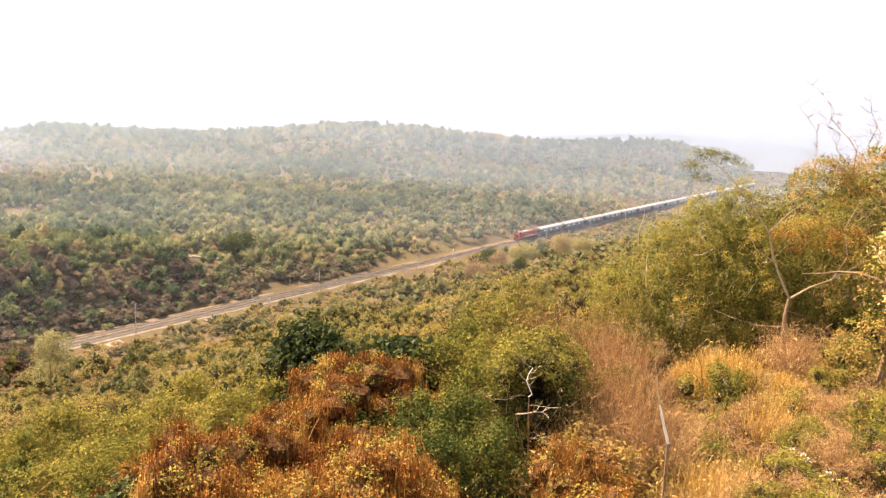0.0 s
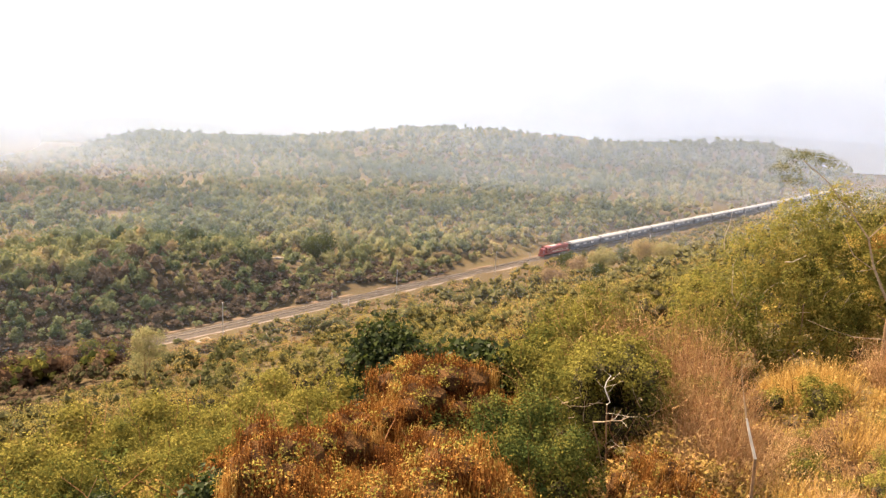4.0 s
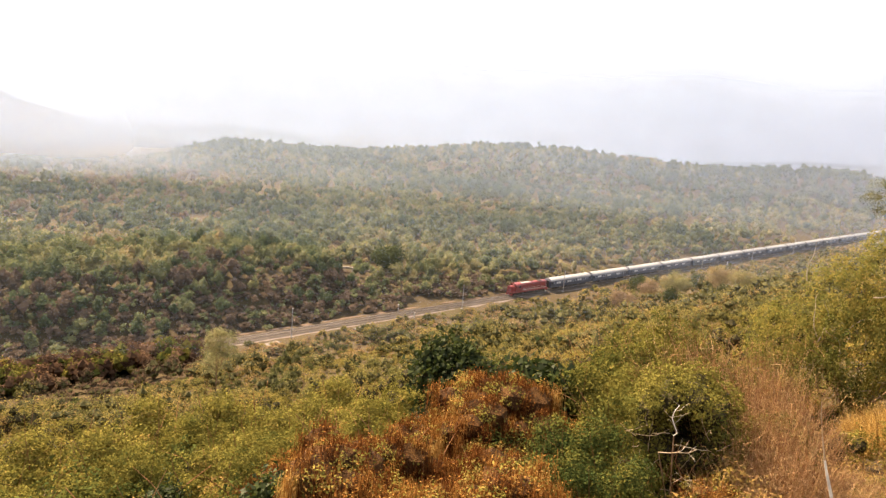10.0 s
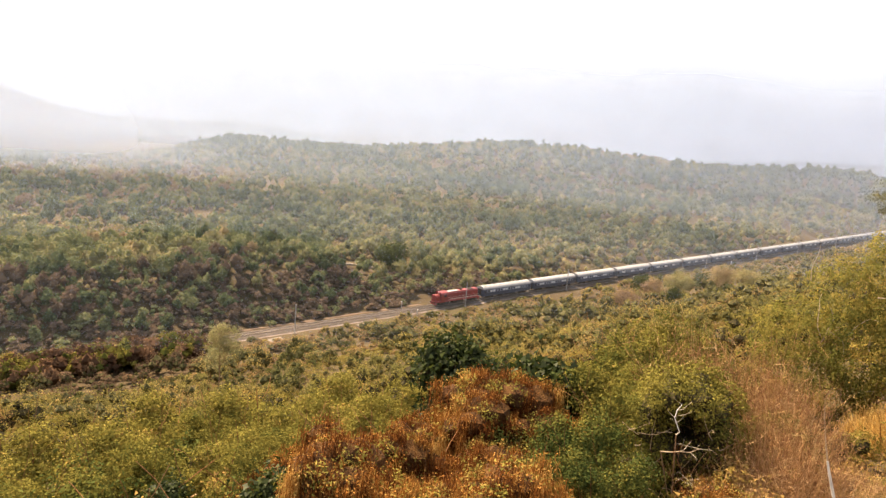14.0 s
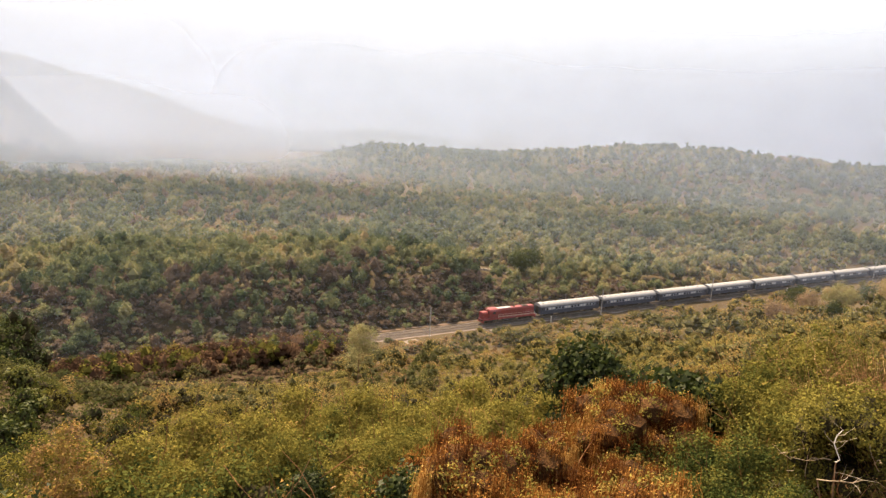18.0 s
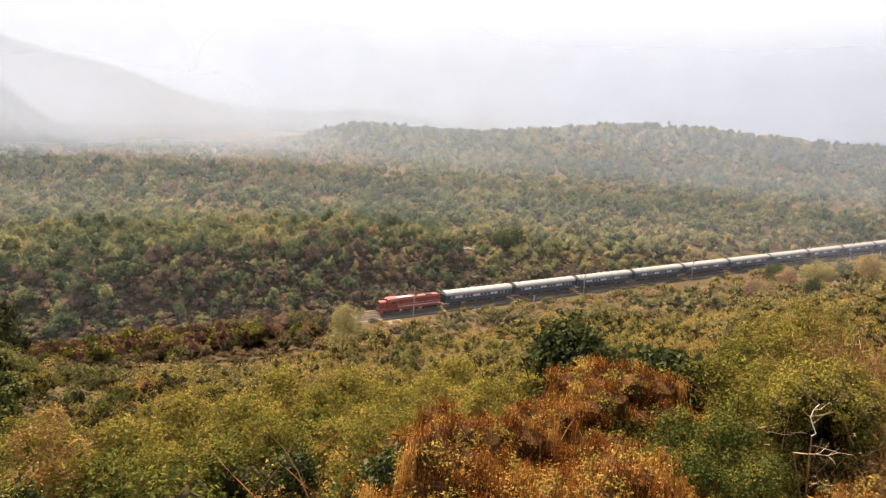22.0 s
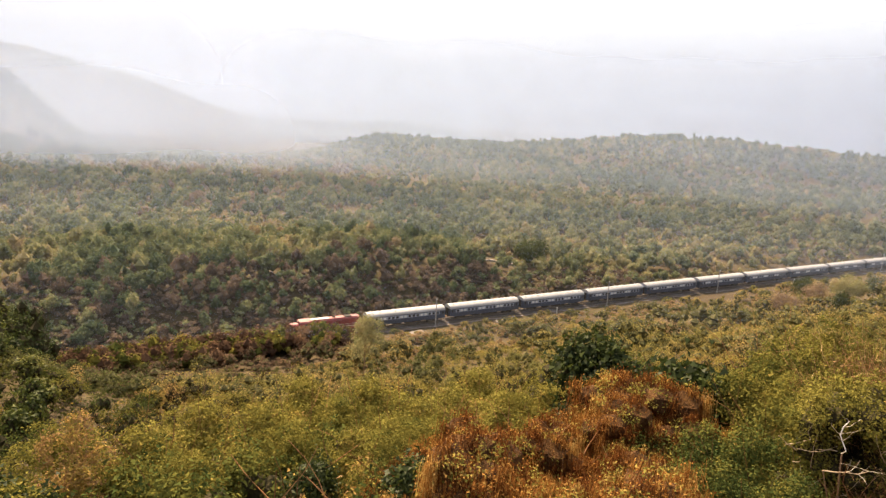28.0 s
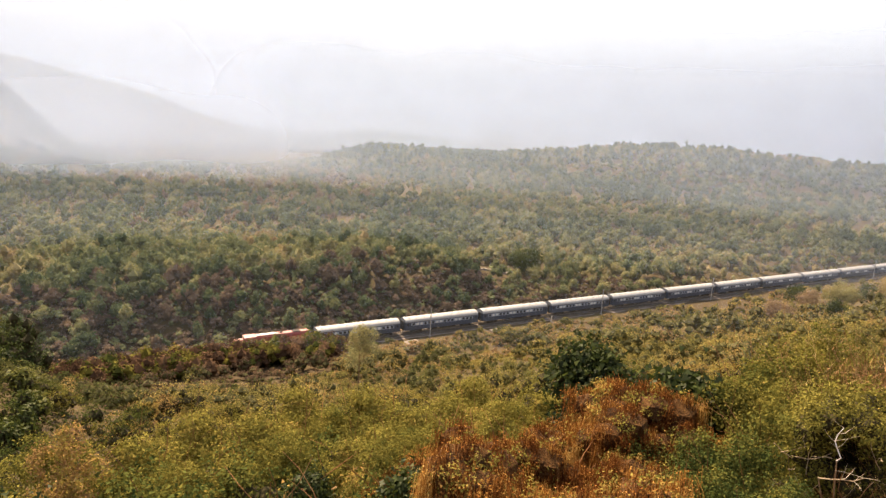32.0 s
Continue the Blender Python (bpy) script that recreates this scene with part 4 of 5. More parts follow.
def dark_tree(seed, w, h):
    rng = np.random.default_rng(seed)
    s = empty("dark_leaf_tree")
    stems(rng, s, w, h * 0.5, 3, 0.06, BARK, "trunk")
    b = [(x, y, z + h * 0.25, a, c, d) for x, y, z, a, c, d in heap(rng, w, h * 0.75, 18)]
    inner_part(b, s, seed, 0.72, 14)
    foliage_part("crown", rng, b, 11000, 0.095, 0.12, 0.12, GLOSSY_LEAF, s, "glossy dark green leaves", 0.62, 0.4, 0.6, 0.25, 22)
    foliage_part("tip_foliage", rng, b, 380, 0.06, 0.3, 0.2, PALE_LEAF, s, "small pale leaves", 0.45, 0.08)
    return tagged(s, "small tree with glossy dark green leaves", "tree")


def dry_brush(seed, w, h, n=700, hue=0.6, lean=0.0):
    """A thicket of leafless stems that fan upwards, with a haze of fine twigs."""
    rng = np.random.default_rng(seed)
    s = empty("dry_brush")
    a, d = rng.uniform(0, 6.28, n), rng.uniform(0, 1, n) ** 0.7
    base = np.stack([np.cos(a) * d * w * 0.2, np.sin(a) * d * w * 0.2, np.zeros(n)], 1)
    reach = h * rng.uniform(0.35, 1.0, n) ** 0.8
    tip = np.stack([np.cos(a) * d * w * 0.62, np.sin(a) * d * w * 0.62, reach * (1.08 - 0.25 * d)], 1) + rng.normal(0, 0.2 * w / 2, (n, 3)) * np.array([1, 1, 0.4])
    tip[:, 0] += lean * (reach / h) ** 1.5
    hue_n = np.clip(hue + rng.normal(0, 0.2, n), 0, 1)
    mesh_object("stem_fan", faces_mesh("stem_fan", ribbons(rng, base, tip, 0.01), np.concatenate([hue_n, hue_n])), TWIG, s)["kind"] = "stuff"
    m = n * 7
    i = rng.integers(0, n, m)
    f = rng.uniform(0.25, 0.98, m)[:, None]
    st = base[i] * (1 - f) + tip[i] * f
    en = st + unit(rng.normal(0, 1, (m, 3)) + np.array([0, 0, 0.35])) * rng.uniform(0.15, 0.55, m)[:, None]
    hm = np.clip(hue + 0.05 + rng.normal(0, 0.22, m), 0, 1)
    mesh_object("twig_haze", faces_mesh("twig_haze", ribbons(rng, st, en, 0.0065, 0.0, False), hm), TWIG, s)["kind"] = "stuff"
    k = rng.integers(0, m, n * 4)
    mesh_object("withered_foliage", faces_mesh("withered_foliage", leaves(rng, en[k], rng.normal(0, 1, (n * 4, 3)), 0.055, 0.35, 0.7, 3), np.clip(rng.normal(0.72, 0.12, n * 4), 0, 1)), LEAF, s)["kind"] = "stuff"
    return tagged(s, "leafless pinkish brown brush with fine twigs", "brush", group="dry brush on the slope")


def straw_tuft(seed, w, h, n=520):
    rng = np.random.default_rng(seed)
    s = empty("straw_tuft")
    a, d = rng.uniform(0, 6.28, n), np.sqrt(rng.random(n))
    base = np.stack([np.cos(a) * d * w * 0.4, np.sin(a) * d * w * 0.4, np.full(n, -0.05)], 1)
    tip = base + np.stack([rng.normal(0.12, 0.25, n) * h, rng.normal(-0.05, 0.25, n) * h, h * rng.uniform(0.4, 1.05, n)], 1)
    hue = np.clip(rng.normal(0.55, 0.22, n), 0, 1)
    mesh_object("straw_blade", faces_mesh("straw_blade", ribbons(rng, base, tip, 0.013, 0.0, False), hue), STRAW, s)["kind"] = "stuff"
    m = n // 2
    mesh_object("seed_head", faces_mesh("seed_head", leaves(rng, tip[:m], rng.normal(0, 1, (m, 3)), 0.07, 0.35), np.clip(rng.normal(0.8, 0.15, m), 0, 1)), STRAW, s)["kind"] = "stuff"
    return tagged(s, "tuft of tall golden dry grass", "dry grass", group="dry grass tufts")




def stand(ob, x, y, turn=0.0, size=1.0, sink=0.1):
    m = pose(x, y, float(height(x, y)) - sink, 0, 0, turn)
    if ob.get("placed"):
        ob = copy_thing(ob, m)
    else:
        ob["placed"] = 1
        ob.matrix_basis = m
    ob.scale = (size, size, size)
    return ob


def place(az, r):
    a = radians(az)
    return -math.sin(a) * r, math.cos(a) * r


kinds = {
    "olive": [leafy_shrub(101, 3.0, 2.3, 0.33), leafy_shrub(102, 2.6, 1.9, 0.27), leafy_shrub(103, 3.4, 2.6, 0.37), leafy_shrub(104, 2.4, 1.7, 0.42), leafy_shrub(105, 3.8, 4.6, 0.34, 0.068, 17000, 0.08)],
    "green": [leafy_shrub(111, 3.2, 2.5, 0.2), leafy_shrub(112, 2.6, 2.0, 0.12), leafy_shrub(113, 3.0, 2.2, 0.25), leafy_shrub(114, 3.6, 4.2, 0.18, 0.068, 15000), leafy_shrub(115, 4.4, 6.2, 0.27, 0.07, 22000, 0.08)],
    # very dark shrubs, their leaf colour standing in for shade
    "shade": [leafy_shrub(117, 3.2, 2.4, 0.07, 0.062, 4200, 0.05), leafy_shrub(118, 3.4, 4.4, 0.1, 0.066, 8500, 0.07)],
    "rust": [vine_mound(121, 2.4, 2.1, 0.42), vine_mound(122, 2.2, 1.5, 0.6), vine_mound(123, 2.7, 2.6, 0.34), vine_mound(124, 3.3, 4.4, 0.26, 17000), vine_mound(125, 3.8, 5.2, 0.37, 20000), vine_mound(126, 3.0, 2.2, 0.3), vine_mound(127, 3.2, 3.9, 0.45, 15000), vine_mound(128, 3.0, 4.8, 0.5, 18000)],
    "amber": [leafy_shrub(131, 2.8, 2.1, 0.66), leafy_shrub(132, 2.4, 1.8, 0.74)],
    "russet": [leafy_shrub(133, 2.4, 1.8, 0.79), leafy_shrub(134, 2.6, 2.0, 0.73)],
    "dark": [dark_tree(141, 1.9, 5.0), dark_tree(142, 0.9, 2.8)],
    "brush": [dry_brush(151, 3.0, 2.8), dry_brush(152, 2.4, 2.0), dry_brush(153, 3.4, 6.0, 800, 0.42), dry_brush(154, 2.4, 5.0, 700, 0.34, -1.5)],
    "straw": [straw_tuft(161, 1.4, 1.2), straw_tuft(162, 1.1, 0.9), straw_tuft(163, 1.7, 1.5)],
}


def flower_weed(seed, h):
    """A weed with a few white flower heads."""
    rng = np.random.default_rng(seed)
    s = empty("flowering_weed")
    for i in range(9):
        a = rng.uniform(0, 6.28)
        pts = bent(rng, (0, 0, -0.05), (math.cos(a) * 0.4, math.sin(a) * 0.4, 1), h * rng.uniform(0.7, 1.05), 4, 0.1)
        part("stalk", rod(pts, [0.012, 0.011, 0.009, 0.007, 0.005], 4), BARK, s)
        m = 14
        at = np.array(pts[-1]) + rng.normal(0, 0.05, (m, 3)) * np.array([1, 1, 0.4])
        tagged(mesh_object("flower_head", faces_mesh("flower_head", leaves(rng, at, np.tile((0, 0, 1.0), (m, 1)), 0.04, 0.7), np.clip(rng.normal(0.75, 0.1, m), 0, 1)), PETAL, s, "small white flower head"), kind="stuff")
    foliage_part("leaves", rng, [(0, 0, h * 0.45, 0.35, 0.35, h * 0.4)], 420, 0.1, 0.36, 0.1, LEAF, s)
    return tagged(s, "green weed with small white flower heads", "weed", group="flowering weeds")


PETAL = foliage("white_petal", [(0.0, (0.35, 0.33, 0.28)), (1.0, (0.6, 0.57, 0.5))], 0.4, 0.3)
kinds["weed"] = [flower_weed(171, 0.9), flower_weed(172, 0.7)]


def tallness(ob):
    return max(v[2] for o in ob.children for v in o.bound_box)


TALL = {kind: tuple(tallness(o) for o in obs) for kind, obs in kinds.items()}


SMALL = {"olive": 4, "green": 3, "shade": 1, "rust": 3, "brush": 2}    # the kinds of ordinary size come first


def build_foreground():
    rng = np.random.default_rng(31)
    taken = []

    def put(kind, az, r, size=1.0, turn=None, pick=None):
        x, y = place(az, r)
        k = kinds[kind]
        ob = k[pick if pick is not None else int(rng.integers(SMALL.get(kind, len(k))))]
        taken.append((x, y, 1.1 * size))
        return stand(ob, x, y, rng.uniform(0, 360) if turn is None else turn, size)

    def top(kind, az, r, down, pick=None, turn=None):
        """A plant whose top stands that many degrees below the eye's level."""
        x, y = place(az, r)
        tall = EYE[2] - r * math.tan(radians(down)) - float(height(x, y))
        pick = min(range(len(TALL[kind])), key=lambda i: abs(math.log(max(tall, 0.4) / TALL[kind][i]))) if pick is None else pick
        size = 1.04 * tall / TALL[kind][pick]
        return put(kind, az, r, max(size, 0.35), turn, pick)

    # the creeper mounds and the dark tree in the middle
    for az, r, e in ((8.2, 23.4, 21.4), (6.2, 22.6, 21.6), (2.0, 23.0, 20.8), (4.4, 17.0, 26.6), (12.4, 18.0, 26.0), (19.0, 15.0, 27.6), (7.0, 20.5, 23.4), (3.6, 22.5, 22.4), (2.2, 21.5, 23.6), (0.2, 22.0, 25.0), (10.8, 21.0, 25.2), (5.4, 18.0, 27.4), (9.4, 17.5, 27.6), (1.2, 17.0, 28.2),
                    (17.4, 16.5, 26.6), (15.2, 17.0, 27.6), (18.6, 13.4, 28.4), (16.8, 13.6, 29.6), (9.0, 13.6, 30.4), (5.2, 13.4, 29.0), (3.4, 13.2, 30.2), (12.6, 13.4, 31.0), (0.4, 13.8, 30.3), (-2.4, 15.5, 29.6), (21.6, 17.0, 28.4), (7.0, 14.6, 30.4)):
        top("rust", az, r, e)
    for az, r, e in ((2.2, 13.0, 28.0), (4.6, 12.6, 29.6), (0.6, 13.6, 29.0), (17.6, 13.0, 30.2), (8.0, 12.8, 30.6), (-1.6, 12.6, 31.0), (13.4, 12.6, 31.6)):
        top("rust", az, r, e, 6)
    for kind, az, r, e in (("green", 14.0, 20.0, 26.6), ("dark", 22.8, 15.5, 29.0), ("olive", 11.8, 17.5, 28.4), ("green", 3.6, 19.4, 27.4), ("green", 24.6, 19.0, 27.0), ("olive", 13.6, 15.4, 30.0), ("green", 20.2, 21.0, 26.0)):
        top(kind, az, r, e)
    top("dark", 8.2, 26.5, 17.9, 0)
    top("dark", 2.8, 25.0, 18.8, 1)
    top("dark", 0.6, 25.0, 18.6, 1)
    # thicket of green round the hollow
    for az, r, e, pick in ((-8.4, 29.0, 14.2, 4), (-10.6, 26.5, 15.4, 4), (-6.4, 27.0, 16.6, 3), (-12.6, 26.0, 17.0, 3), (-3.6, 24.5, 19.4, 3), (-8.6, 20.6, 19.4, 3), (0.0, 27.0, 20.4, 3), (-6.6, 23.4, 18.6, 4)):
        top("green", az, r, e, pick)
    # dark shrubs fill the gaps where deep shade should show
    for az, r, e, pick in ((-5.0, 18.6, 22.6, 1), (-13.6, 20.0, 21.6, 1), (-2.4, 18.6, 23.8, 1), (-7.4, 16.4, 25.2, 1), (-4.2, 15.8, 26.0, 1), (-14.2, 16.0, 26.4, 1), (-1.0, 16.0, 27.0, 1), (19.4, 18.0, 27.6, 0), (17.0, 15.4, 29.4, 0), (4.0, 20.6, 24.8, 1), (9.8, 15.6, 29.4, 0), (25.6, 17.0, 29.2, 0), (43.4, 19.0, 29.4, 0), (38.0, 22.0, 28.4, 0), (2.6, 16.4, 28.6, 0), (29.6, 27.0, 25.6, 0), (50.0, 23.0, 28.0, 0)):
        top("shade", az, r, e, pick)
    taken.append((*place(-11.2, 17.5), 1.6))
    # leafless brush and straw on the right
    for az, r, e, pick in ((-16.8, 22.0, 14.0, 2), (-15.6, 21.0, 13.4, 3), (-19.6, 23.0, 15.0, 3), (-18.0, 19.0, 16.6, 2), (-19.0, 17.5, 18.8, 2), (-20.4, 19.0, 18.6, 3)):
        top("brush", az, r, e, pick, az)
    for kind, az, r, e in (("olive", -15.0, 19.4, 21.4), ("green", -17.6, 20.4, 20.0), ("amber", -16.4, 17.0, 23.6), ("rust", -15.4, 15.6, 26.0), ("amber", -18.4, 16.0, 25.0), ("rust", -18.0, 14.2, 28.4)):
        top(kind, az, r, e)
    for az, r, e in ((-19.5, 17.5, 22.0), (-21.8, 18.0, 23.0), (-17.0, 16.0, 25.0)):
        top("brush", az, r, e, 0)
    for i in range(14):
        put("straw", rng.uniform(-31, -22), rng.uniform(14, 24), rng.uniform(0.8, 1.2))
    for i in range(13):
        put("straw", rng.uniform(-30.5, -22.5), rng.uniform(27.0, 34.5), rng.uniform(0.9, 1.5))
    for i in range(14):
        put("straw", rng.uniform(-45, -6), rng.uniform(9.0, 16.0), rng.uniform(0.4, 0.8))
    for i in range(190):
        kind = ("amber", "olive", "green", "brush", "straw", "russet")[int(rng.choice(6, p=(0.16, 0.2, 0.22, 0.12, 0.06, 0.24)))]
        az = rng.uniform(-46, -18)
        r = math.sqrt(rng.uniform(9.0 ** 2, 24 ** 2))
        put(kind, az, r, rng.uniform(0.28, 0.5) * (0.75 + r / 30))
    for i in range(14):
        put("straw", rng.uniform(-23, -13), rng.uniform(9.5, 13.5), rng.uniform(0.5, 0.8))
    for i in range(24):
        put("weed", rng.uniform(-45, -27), rng.uniform(11, 20), rng.uniform(0.7, 1.1))
    # the left foreground
    for kind, az, r, e in (("dark", 60.6, 22.0, 26.2), ("dark", 56.8, 21.0, 28.6), ("olive", 58.6, 20.0, 29.0), ("dark", 62.5, 24.0, 24.8), ("olive", 30.0, 24.0, 27.6), ("green", 35.0, 25.0, 27.2), ("olive", 40.0, 24.0, 28.2), ("olive", 26.0, 24.0, 26.6), ("olive", 48.0, 26.0, 26.2), ("olive", 37.4, 28.0, 25.4), ("green", 31.0, 29.0, 25.0),
                           ("olive", 43.0, 30.0, 25.0), ("olive", 24.0, 27.0, 25.0), ("dark", 33.4, 21.5, 29.8), ("green", 45.4, 23.0, 28.8), ("amber", 28.0, 21.0, 29.6), ("olive", 20.6, 29.0, 24.0), ("olive", 16.0, 28.0, 24.0), ("olive", 28.0, 33.0, 23.6), ("green", 54.0, 30.0, 25.0), ("olive", 34.4, 34.0, 23.6), ("olive", 19.0, 35.0, 22.4), ("olive", 12.6, 31.0, 22.8)):
        top(kind, az, r, e)
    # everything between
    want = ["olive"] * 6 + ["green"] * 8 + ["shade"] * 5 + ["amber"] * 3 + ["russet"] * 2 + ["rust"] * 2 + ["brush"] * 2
    count = 0
    for i in range(2600):
        az, r = rng.uniform(-46, 78), math.sqrt(rng.uniform(12.5 ** 2, 46 ** 2))
        x, y = place(az, r)
        if az < -13 and r < 27:
            continue
        size = rng.uniform(0.65, 1.15) * (0.75 if r < 18 else 1.0)
        if any((x - a) ** 2 + (y - b) ** 2 < (1.0 * s + 0.75 * size) ** 2 for a, b, s in taken):
            continue
        if sight_room(x, y) < 2.4 * size + 1.0:
            size *= 0.7
        put(want[int(rng.integers(len(want)))], az, r, size)
        count += 1
        if count > 200:
            break


build_foreground()


# low growth and litter that closes the slope between the shrubs
def build_undergrowth():
    rng = np.random.default_rng(41)
    x, y, r = scatter(rng, 3.0, 48, -52, 84, 0.6)
    x2, y2, r2 = scatter(rng, 7.0, 30, -48, -12, 0.25)
    x, y, r = np.concatenate([x, x2]), np.concatenate([y, y2]), np.concatenate([r, r2])
    k = (r > 7.5) | (rng.random(len(r)) < 0.4)
    x, y, r = x[k], y[k], r[k]
    h = rng.uniform(0.25, 0.8, len(x)) * np.clip(r / 16, 0.3, 1.2)
    hue = hue_field(x, y, rng, 0.6, 0.16)
    bushes("undergrowth", rng, x, y, h * rng.uniform(1.2, 2.2, len(x)), h, hue, 30, 0.1, LEAF, "low dry undergrowth and leaf litter on the slope", corners=4)
    x, y, r = scatter(rng, 3.5, 40, -60, 90, 0.19)
    z = height(x, y)
    base = np.stack([x, y, z], 1)
    n = len(x)
    hh = np.clip(rng.normal(0.5, 0.25, n), 0, 1)
    tip = base + np.stack([rng.normal(0, 0.16, n), rng.normal(0, 0.16, n), rng.uniform(0.15, 0.6, n) * np.clip(r / 14, 0.35, 1)], 1)
    ob = mesh_object("dry_grass_cover", faces_mesh("dry_grass_cover", ribbons(rng, base, tip, 0.022), np.concatenate([hh, hh])), STRAW)
    tagged(ob, "thin golden dry grass over the slope", "grass", kind="stuff")


build_undergrowth()


LIMB_BARK = surface("bark_sandy", [(0.3, (0.2, 0.14, 0.085)), (0.7, (0.4, 0.31, 0.21))], 6, 40, 0.85, 0, 0.5)


def build_right_tree():
    """The forked tree on the shoulder of the hill, half hung with creepers."""
    rng = np.random.default_rng(51)
    x, y = place(-29.6, 34.0)
    z = float(height(x, y))
    t = empty("forked_tree", pose(x, y, z, 0, 0, -29.6))
    # local x to the right of the sight, y away
    trunk = [(0, 0, -0.2), (0.05, 0, 1.2), (-0.05, 0, 2.6), (0.0, 0.1, 3.4)]
    part("trunk", rod(trunk, [0.095, 0.085, 0.078, 0.07], 8), BARK, t, "grey brown trunk")
    limbs = [([(0, 0.1, 3.3), (-0.5, 0, 4.2), (-0.95, 0, 5.1), (-1.3, 0, 6.2), (-2.2, 0, 7.3), (-3.2, 0.1, 8.4), (-4.3, 0.2, 9.2)], 0.1), ([(0, 0.1, 3.3), (0.7, 0, 4.0), (1.5, 0.1, 4.5), (2.3, 0.3, 5.2), (2.9, 0.3, 6.2)], 0.09),
             ([(-0.9, 0, 4.9), (-1.7, -0.2, 5.4), (-2.3, -0.2, 6.4)], 0.05), ([(0.02, 0, 2.0), (-1.1, -0.3, 1.9), (-2.2, -0.5, 2.1), (-3.0, -0.5, 2.3)], 0.05), ([(-1.3, 0, 6.2), (-0.6, 0.2, 7.2), (0.2, 0.2, 8.0)], 0.05),
             ([(1.5, 0.1, 4.5), (1.9, 0, 5.6), (1.6, 0, 6.8), (2.0, 0, 8.2)], 0.06)]
    for pts, r in limbs:
        part("limb", rod(pts, [0.6 * r * (1 - 0.7 * i / (len(pts) - 1)) for i in range(len(pts))], 6), LIMB_BARK, t)
    crown = [(-4.3, 0.3, 9.4, 1.0, 0.8, 0.2), (-5.1, 0.3, 8.8, 0.8, 0.6, 0.16), (-4.6, 0.2, 8.3, 0.6, 0.5, 0.14), (-3.3, 0.2, 9.2, 0.7, 0.5, 0.15)]
    foliage_part("top_spray", rng, crown, 2200, 0.085, 0.18, 0.05, LEAF, t, "feathery green spray of leaves", 0.3)
    foliage_part("crown", rng, [(-1.6, 2.0, 4.6, 1.7, 1.5, 1.6), (0.4, 2.2, 5.3, 1.8, 1.5, 1.6), (1.9, 1.8, 5.2, 1.5, 1.4, 1.5), (-0.6, 2.2, 3.0, 2.0, 1.5, 1.5), (1.2, 2.0, 3.0, 1.8, 1.4, 1.6), (0.9, 1.4, 6.5, 1.3, 1.2, 0.9)], 24000, 0.075, 0.38, 0.14, GOLD_LEAF, t)
    foliage_part("rust_creeper", rng, [(0.6, 0.6, 6.3, 1.9, 0.9, 0.7), (2.0, 0.6, 6.0, 1.2, 0.9, 0.8), (-0.3, 0.7, 5.9, 1.0, 0.8, 0.5)], 4500, 0.065, 0.5, 0.2, VINE, t, "rust brown dead creeper over the crown", 0.3)
    tagged(t, "forked pale tree hung with dry creepers on the hillside", "tree")


def build_big_bush():
    """The broad olive bush that hides the line further on."""
    rng = np.random.default_rng(53)
    x, y = place(-22.6, 37.0)
    t = empty("broad_bush", pose(x, y, float(height(x, y)) - 0.2, 0, 0, -24))
    t.scale = (1.2, 1.2, 1.42)
    blobs = [(-2.6, 0, 2.6, 1.7, 1.6, 1.5), (-1.2, 0.4, 4.2, 1.7, 1.5, 1.5), (0.3, 0.6, 5.6, 1.6, 1.5, 1.4), (1.6, 0.6, 6.3, 1.5, 1.4, 1.1), (-3.4, -0.3, 1.5, 1.3, 1.3, 1.2), (0.0, -0.4, 2.8, 2.2, 1.6, 1.9), (2.2, 0.2, 4.4, 2.0, 1.6, 2.0), (-1.6, -0.8, 1.4, 2.0, 1.4, 1.3), (1.8, -0.6, 2.0, 1.9, 1.4, 1.6)]
    foliage_part("crown", rng, blobs, 46000, 0.072, 0.33, 0.1, GOLD_LEAF, t, "small olive yellow leaves", 0.55, 0.7, 0.4)
    # the lower crown is greener and darker, its shade put into the colour
    foliage_part("green_side", rng, blobs[5:], 14000, 0.075, 0.2, 0.08, LEAF, t, "greener leaves low down, darkened as shade")
    stems(rng, t, 5, 5, 5, 0.07)
    dead = bmesh.new()
    for i in range(16):
        a = rng.uniform(-2.5, 2.5)
        rod(bent(rng, (a, -0.8, rng.uniform(1.5, 5)), (rng.normal(0, 0.6), -0.5, 0.8), rng.uniform(0.8, 1.8), 5, 0.3), [0.022, 0.02, 0.016, 0.012, 0.008, 0.004], 5, dead)
    tagged(part("dead_twig_spray", dead, PALE_BARK, t), kind="stuff")
    tagged(t, "broad olive bush with small yellowing leaves", "bush")


